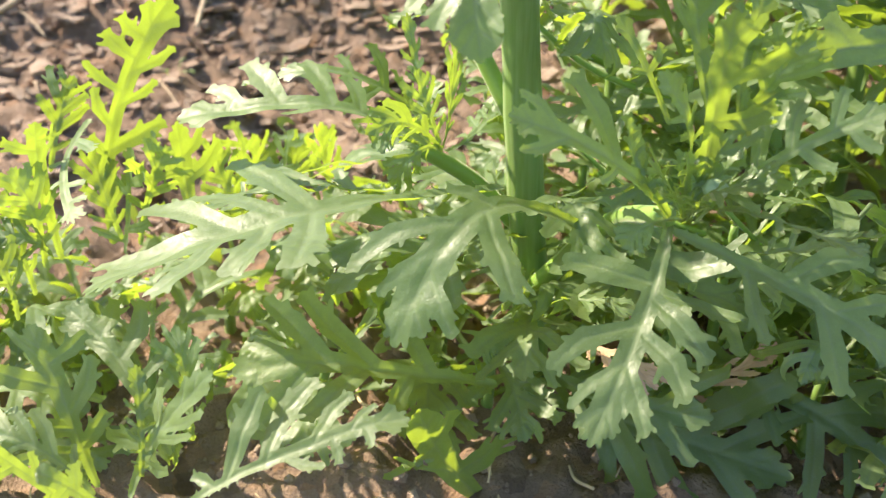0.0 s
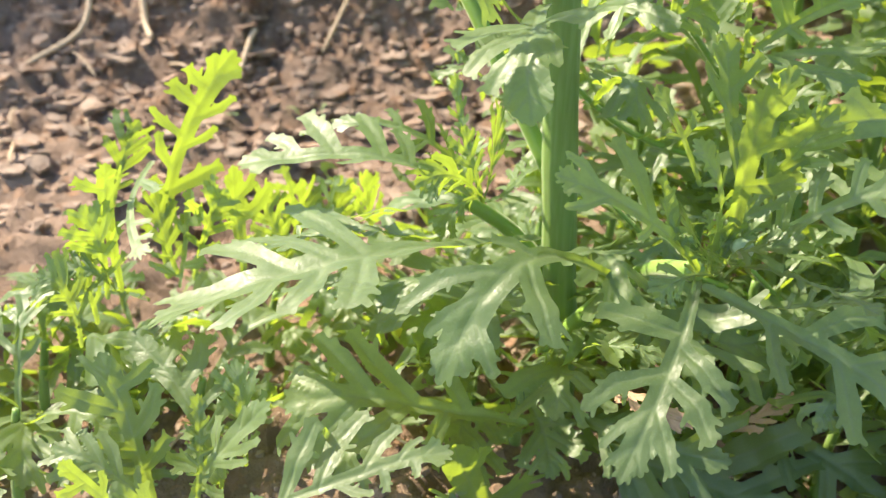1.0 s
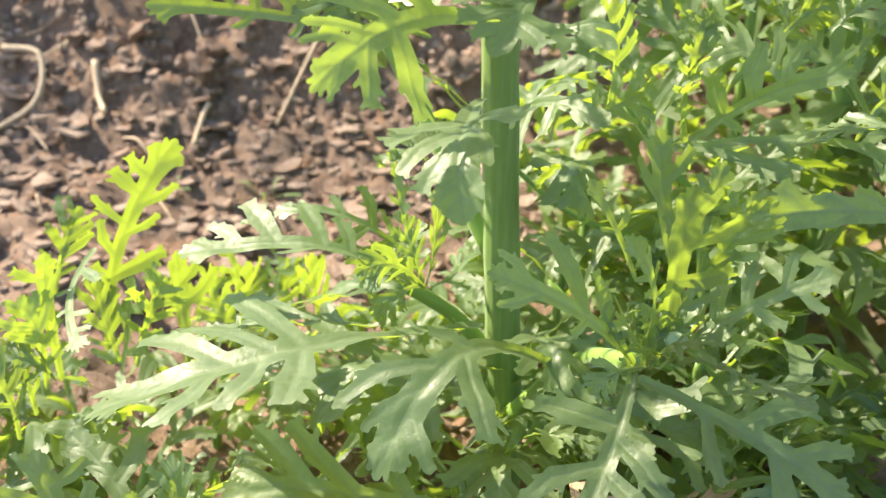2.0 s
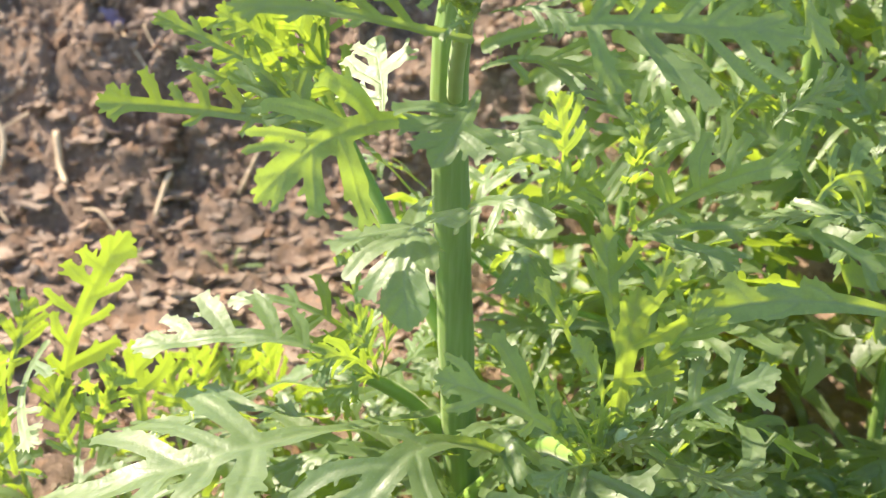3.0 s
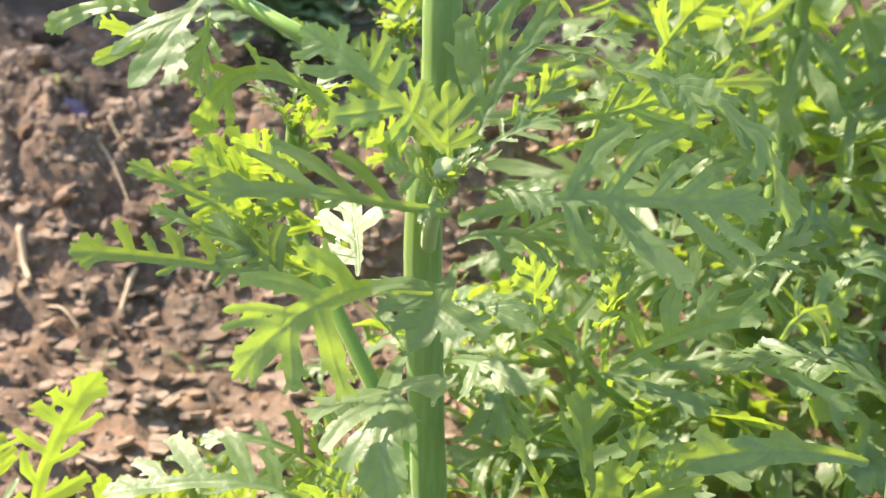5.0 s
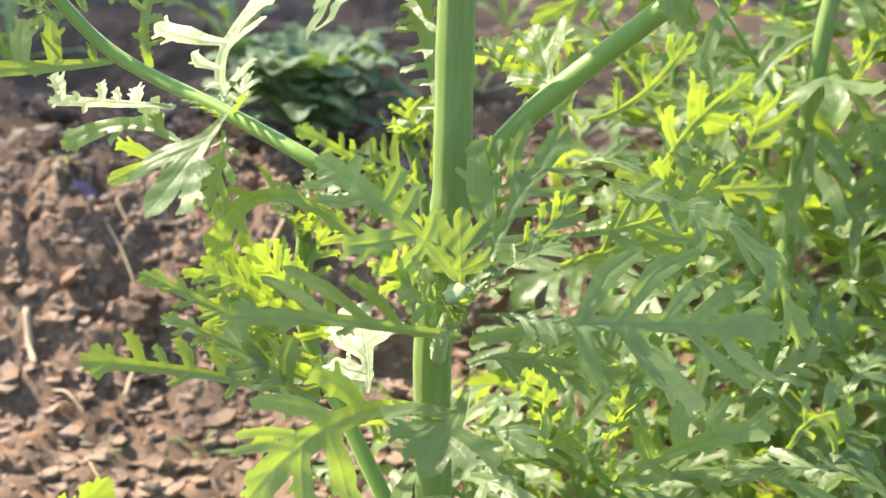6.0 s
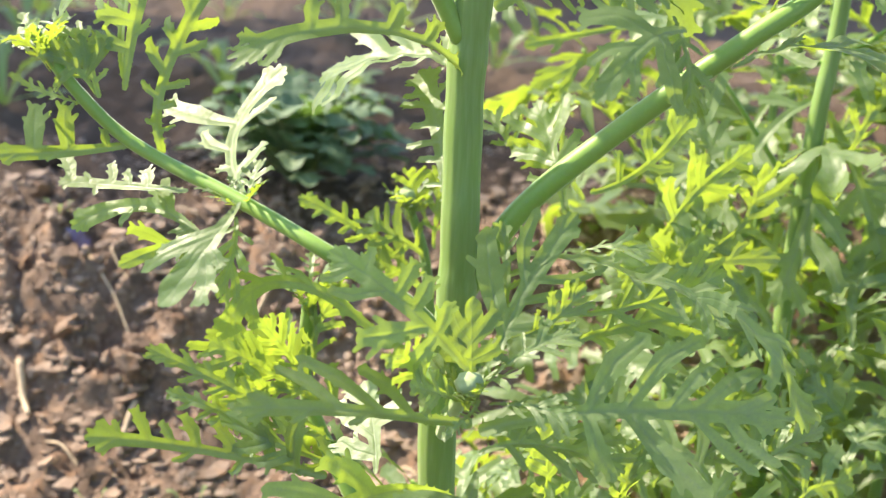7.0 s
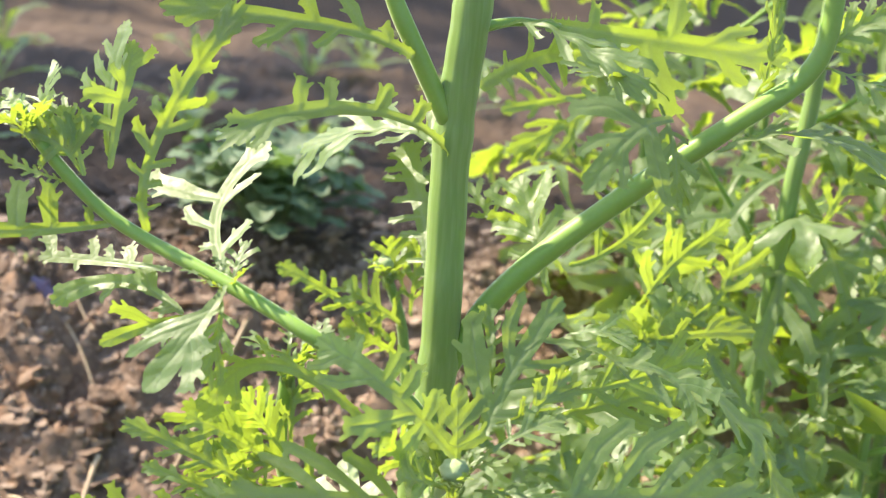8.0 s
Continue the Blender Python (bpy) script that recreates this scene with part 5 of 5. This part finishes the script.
rosette("weed", "bluish-green broad-leaved weed, a dense rosette on bare soil", "plant", -0.05, 0.955, 96, 0.088, WEED, flat=0.85)
SEEDLING = "small pale green seedling sprouting from bare soil"
for x, y, n, s in ((-0.14, 1.30, 9, 0.085), (-0.02, 1.24, 9, 0.07), (-0.40, 1.55, 8, 0.10), (-0.50, 2.00, 8, 0.11), (-0.02, 1.75, 9, 0.09), (0.06, 1.85, 8, 0.09),
                   (0.16, 1.45, 8, 0.08), (0.10, 1.12, 7, 0.05), (-0.20, 1.95, 7, 0.07), (-0.215, 0.875, 4, 0.012), (-0.10, 0.70, 4, 0.018), (-0.16, 0.69, 4, 0.012), (-0.34, 1.20, 8, 0.09)):
    rosette("seedling", SEEDLING, "plant", x, y, n, s, SPROUT, "seedlings in the soil", flat=0.7)

litter = random.Random(31)
VIOLET = plain_material("violet_petal", (0.14, 0.10, 0.17), (0.24, 0.19, 0.29), 0.7, 200.0)
px, py = -0.203, 0.872
petal = leaf(None, SPOON[0], (px - 0.007, py, on_ground(px - 0.007, py) + 0.003), (px, py, on_ground(px, py) + 0.006), (px + 0.008, py, on_ground(px + 0.008, py) + 0.003), (0, -0.5, 0.8), 2.2, VIOLET, name="petal")
tagged(petal, "small crumpled violet petal lying on the soil bank", "petal")


def straw(points, r, label):
    z = [(x, y, on_ground(x, y) + h) for x, y, h in points]
    ob = stalk(None, z, r, r * 0.7, name="straw", ribs=4, ring=8, n=14, mat=STRAW)
    return tagged(ob, label, "straw", "straws on the soil")


straw([(-0.225, 0.79, 0.006), (-0.220, 0.775, 0.008), (-0.213, 0.76, 0.004)], 0.0026, "broken pale straw lying on the soil bank")
straw([(-0.147, 0.775, 0.006), (-0.149, 0.765, 0.007), (-0.153, 0.745, 0.004)], 0.0022, "broken pale straw lying on the soil bank")
straw([(-0.19, 0.85, 0.006), (-0.17, 0.83, 0.007), (-0.155, 0.81, 0.005)], 0.0010, "thin dry twig lying on the soil bank")
straw([(-0.29, 0.80, 0.006), (-0.262, 0.79, 0.012), (-0.26, 0.765, 0.012), (-0.29, 0.74, 0.006)], 0.0024, "curved dry root lying on the soil")
straw([(-0.05, 0.86, 0.006), (-0.075, 0.80, 0.008), (-0.10, 0.76, 0.006)], 0.0016, "thin dry straw lying on the soil bank")
for i in range(26):
    x, y, a, ln = litter.uniform(-0.34, 0.15), litter.uniform(0.62, 0.95), litter.uniform(0, 6.3), litter.uniform(0.012, 0.04)
    straw([(x, y, 0.003), (x + ln * 0.5 * math.cos(a), y + ln * 0.5 * math.sin(a), 0.005), (x + ln * math.cos(a), y + ln * math.sin(a), 0.003)],
          litter.uniform(0.0005, 0.0012), "bit of dry straw lying on the soil")


for i in range(22):
    x, y, a, ln = litter.uniform(-0.16, 0.10), litter.uniform(0.30, 0.44), litter.uniform(0, 6.3), litter.uniform(0.015, 0.05)
    straw([(x, y, 0.003), (x + ln * 0.5 * math.cos(a + 0.3), y + ln * 0.5 * math.sin(a + 0.3), 0.006), (x + ln * math.cos(a), y + ln * math.sin(a), 0.003)],
          litter.uniform(0.0004, 0.0010), "thin dry root lying on the soil under the leaves")


def lump(seed, flat):
    """A crumbly clod: a worn ball, or with flat a broken, slightly curled plate of clay."""
    rng = random.Random(seed)
    bm = bmesh.new()
    if flat:
        n = rng.randint(5, 7)
        rim = [(math.cos(2 * math.pi * (k + rng.uniform(-0.3, 0.3)) / n) * rng.uniform(0.7, 1.2), math.sin(2 * math.pi * (k + rng.uniform(-0.3, 0.3)) / n) * rng.uniform(0.7, 1.2)) for k in range(n)]
        curl = rng.uniform(0.05, 0.22)
        rings = []
        for r, z in ((0.55, 0.10), (1.0, 0.07), (1.0, -0.06)):
            rings.append([bm.verts.new((x * r, y * r, z + curl * r * r * (x * x + 0.5 * y * y) + rng.uniform(-0.02, 0.02))) for x, y in rim])
        c = bm.verts.new((0, 0, 0.11))
        for k in range(n):
            j = (k + 1) % n
            bm.faces.new((c, rings[0][k], rings[0][j]))
            for a, b in ((0, 1), (1, 2)):
                bm.faces.new((rings[a][k], rings[b][k], rings[b][j], rings[a][j]))
        bm.faces.new(rings[2][::-1])
    else:
        bmesh.ops.create_icosphere(bm, subdivisions=2, radius=1.0)
        for v in bm.verts:
            d = v.co.normalized()
            k = 1 + 0.55 * noise.noise(d * 1.3 + Vector((seed * 7.1, 0, 0))) + 0.55 * noise.noise(d * 2.7 + Vector((0, seed * 3.7, 0))) + 0.34 * noise.noise(d * 5.3 + Vector((seed * 1.7, 2, 0)))
            v.co = d * k
            v.co.z *= 0.6
    me = bpy.data.meshes.new("clay_flake" if flat else "clod")
    bm.to_mesh(me)
    bm.free()
    me.materials.append(CLAY if flat else SOIL)
    return me


clods, flakes = [lump(i, False) for i in range(6)], [lump(i + 20, True) for i in range(6)]
for i in range(270):
    ob = new("clod", litter.choice(clods))
    x = litter.uniform(-0.36, 0.22)
    y = litter.gauss(0.855, 0.045) if i % 3 else litter.uniform(0.6, 1.2)
    r = 0.0025 + 0.010 * litter.random() ** 3
    ob.matrix_world = pose(x, y, on_ground(x, y) + r * 0.05, litter.uniform(-40, 40), litter.uniform(-40, 40), litter.uniform(0, 360)) @ Matrix.Diagonal((r, r * litter.uniform(0.7, 1.1), r, 1))
    ob.parent = ground
for i in range(230):
    ob = new("clay_flake", litter.choice(flakes))
    x = litter.uniform(-0.34, 0.10)
    y = litter.uniform(0.62, 0.80)
    r = 0.003 + 0.011 * litter.random() ** 2
    ob.matrix_world = pose(x, y, on_ground(x, y) + 0.0005, litter.uniform(-6, 14), litter.uniform(-9, 9), litter.uniform(-90, 90)) @ Matrix.Diagonal((r, r * litter.uniform(0.6, 1.0), r, 1))
    ob.parent = ground
# fine crumbs, past counting
seed_ball = [Vector((math.cos(a) * math.cos(e), math.sin(a) * math.cos(e), math.sin(e))) for e, n in ((-0.9, 3), (0.25, 5), (1.1, 3)) for a in [2 * math.pi * k / n + e for k in range(n)]]
bm = bmesh.new()
for v in seed_ball:
    bm.verts.new(v)
bmesh.ops.convex_hull(bm, input=bm.verts)
bm.verts.index_update()
ball_v = [v.co.copy() for v in bm.verts]
ball_f = [[v.index for v in f.verts] for f in bm.faces]
bm.free()
cv, cf = [], []
n_crumbs = 10500
cx = np.array([litter.uniform(-0.45, 0.35) for _ in range(n_crumbs)])
cy = np.array([litter.gauss(0.85, 0.06) if i % 5 < 3 else litter.uniform(0.6, 1.1) if i % 5 == 3 else litter.uniform(0.28, 0.62) for i in range(n_crumbs)])
cz = ground_height(cx, cy)
for x, y, z in zip(cx, cy, cz):
    r = 0.0010 + 0.0042 * litter.random() ** 3
    turn = Euler((litter.uniform(0, 6), litter.uniform(0, 6), litter.uniform(0, 6))).to_matrix()
    base = len(cv)
    k = litter.uniform(0.6, 1.0)
    for v in ball_v:
        w = turn @ Vector((v.x, v.y * k, v.z * 0.8))
        cv.append((x + w.x * r, y + w.y * r, z + r * 0.4 + w.z * r))
    cf += [[base + q for q in f] for f in ball_f]
# thin broken shards of the dried crust
n_shards = 3600
cx = np.array([litter.uniform(-0.42, 0.24) for _ in range(n_shards)])
cy = np.array([litter.uniform(0.58, 0.82) if i % 4 else litter.uniform(0.82, 1.05) for i in range(n_shards)])
cz = ground_height(cx, cy)
for x, y, z in zip(cx, cy, cz):
    r, n, a0 = 0.0010 + 0.0085 * litter.random() ** 3.5, litter.randint(4, 6), litter.uniform(0, 6.3)
    turn = Euler((litter.gauss(0, 0.22), litter.gauss(0, 0.22), 0)).to_matrix()
    base, rim = len(cv), []
    for k in range(n):
        a, q = a0 + 2 * math.pi * k / n, r * litter.uniform(0.6, 1.15)
        rim.append((math.cos(a) * q, math.sin(a) * q * 0.8))
    for h in (0.16, -0.16):
        for u, v in rim:
            w = turn @ Vector((u, v, h * r + 0.12 * (u * u + v * v) / r))
            cv.append((x + w.x, y + w.y, z + r * 0.18 + w.z))
    cf.append([base + k for k in range(n)])
    cf += [[base + k, base + n + k, base + n + (k + 1) % n, base + (k + 1) % n] for k in range(n)]
crumbs = mesh_object("soil_crumbs", cv, cf, CLAY, smooth=False)
tagged(crumbs, "loose brown crumbs and shards of dry soil scattered on the bank", "soil", kind="stuff")


# ---- an unseen tree, added to cast shade over the field behind the bank ----
def shade_tree(centre, radius, leaves):
    rng = np.random.RandomState(4)
    cx, cy, cz = centre
    foot = (cx - 0.2, cy + 0.15, on_ground(cx - 0.2, cy + 0.15))
    ob = thing("tree", "unseen leafy green tree added to shade the field", "tree", foot)
    stalk(ob, [(foot[0], foot[1], foot[2] - 0.1), (foot[0] + 0.05, foot[1], foot[2] + 1.6), (cx, cy, cz)], 0.13, 0.05, name="trunk", ribs=5, ring=16, n=16, mat=BARK)
    for k in range(9):
        a, h = k * 2.4, 0.55 + 0.05 * k
        start = Vector(foot).lerp(Vector(centre), h)
        end = Vector(centre) + Vector((math.cos(a) * radius[0] * 0.7, math.sin(a) * radius[1] * 0.7, (k - 3) * 0.12))
        stalk(ob, [start, start.lerp(end, 0.5) + Vector((0, 0, 0.12)), end], 0.04, 0.012, name="limb", ribs=4, ring=8, n=8, mat=BARK)
    clumps = rng.normal(size=(90, 3))
    clumps = clumps / np.linalg.norm(clumps, axis=1)[:, None] * rng.uniform(0.25, 1.0, (90, 1)) ** 0.5 * np.array(radius)
    at = clumps[rng.randint(0, 90, leaves)] + rng.normal(size=(leaves, 3)) * 0.16 + np.array(centre)
    d = rng.normal(size=(leaves, 3))
    d /= np.linalg.norm(d, axis=1)[:, None]
    e = np.cross(d, rng.normal(size=(leaves, 3)))
    e /= np.linalg.norm(e, axis=1)[:, None]
    n = np.cross(d, e)
    ln, w = rng.uniform(0.05, 0.09, (leaves, 1)), rng.uniform(0.018, 0.03, (leaves, 1))
    quad = np.stack([at, at + d * ln * 0.5 + e * w + n * 0.006, at + d * ln, at + d * ln * 0.5 - e * w + n * 0.006], axis=1).reshape(-1, 3)
    ids = np.arange(leaves * 4).reshape(-1, 4)
    crown_mesh = mesh_object("crown", quad.tolist(), np.concatenate([ids[:, [0, 1, 2]], ids[:, [0, 2, 3]]]).tolist(), TREE_LEAF, ob, smooth=False)
    tagged(crown_mesh, kind="stuff")
    settle(ob)


BARK = plain_material("bark", (0.10, 0.07, 0.05), (0.22, 0.17, 0.13), 0.9, 30.0)
TREE_LEAF = plain_material("tree_leaf", (0.05, 0.09, 0.03), (0.09, 0.14, 0.05), 0.5, 20.0)
shade_tree(tuple(Vector((-0.35, 3.02, 0.18)) + to_sun * 6.5), (2.6, 1.95, 1.4), 26000)
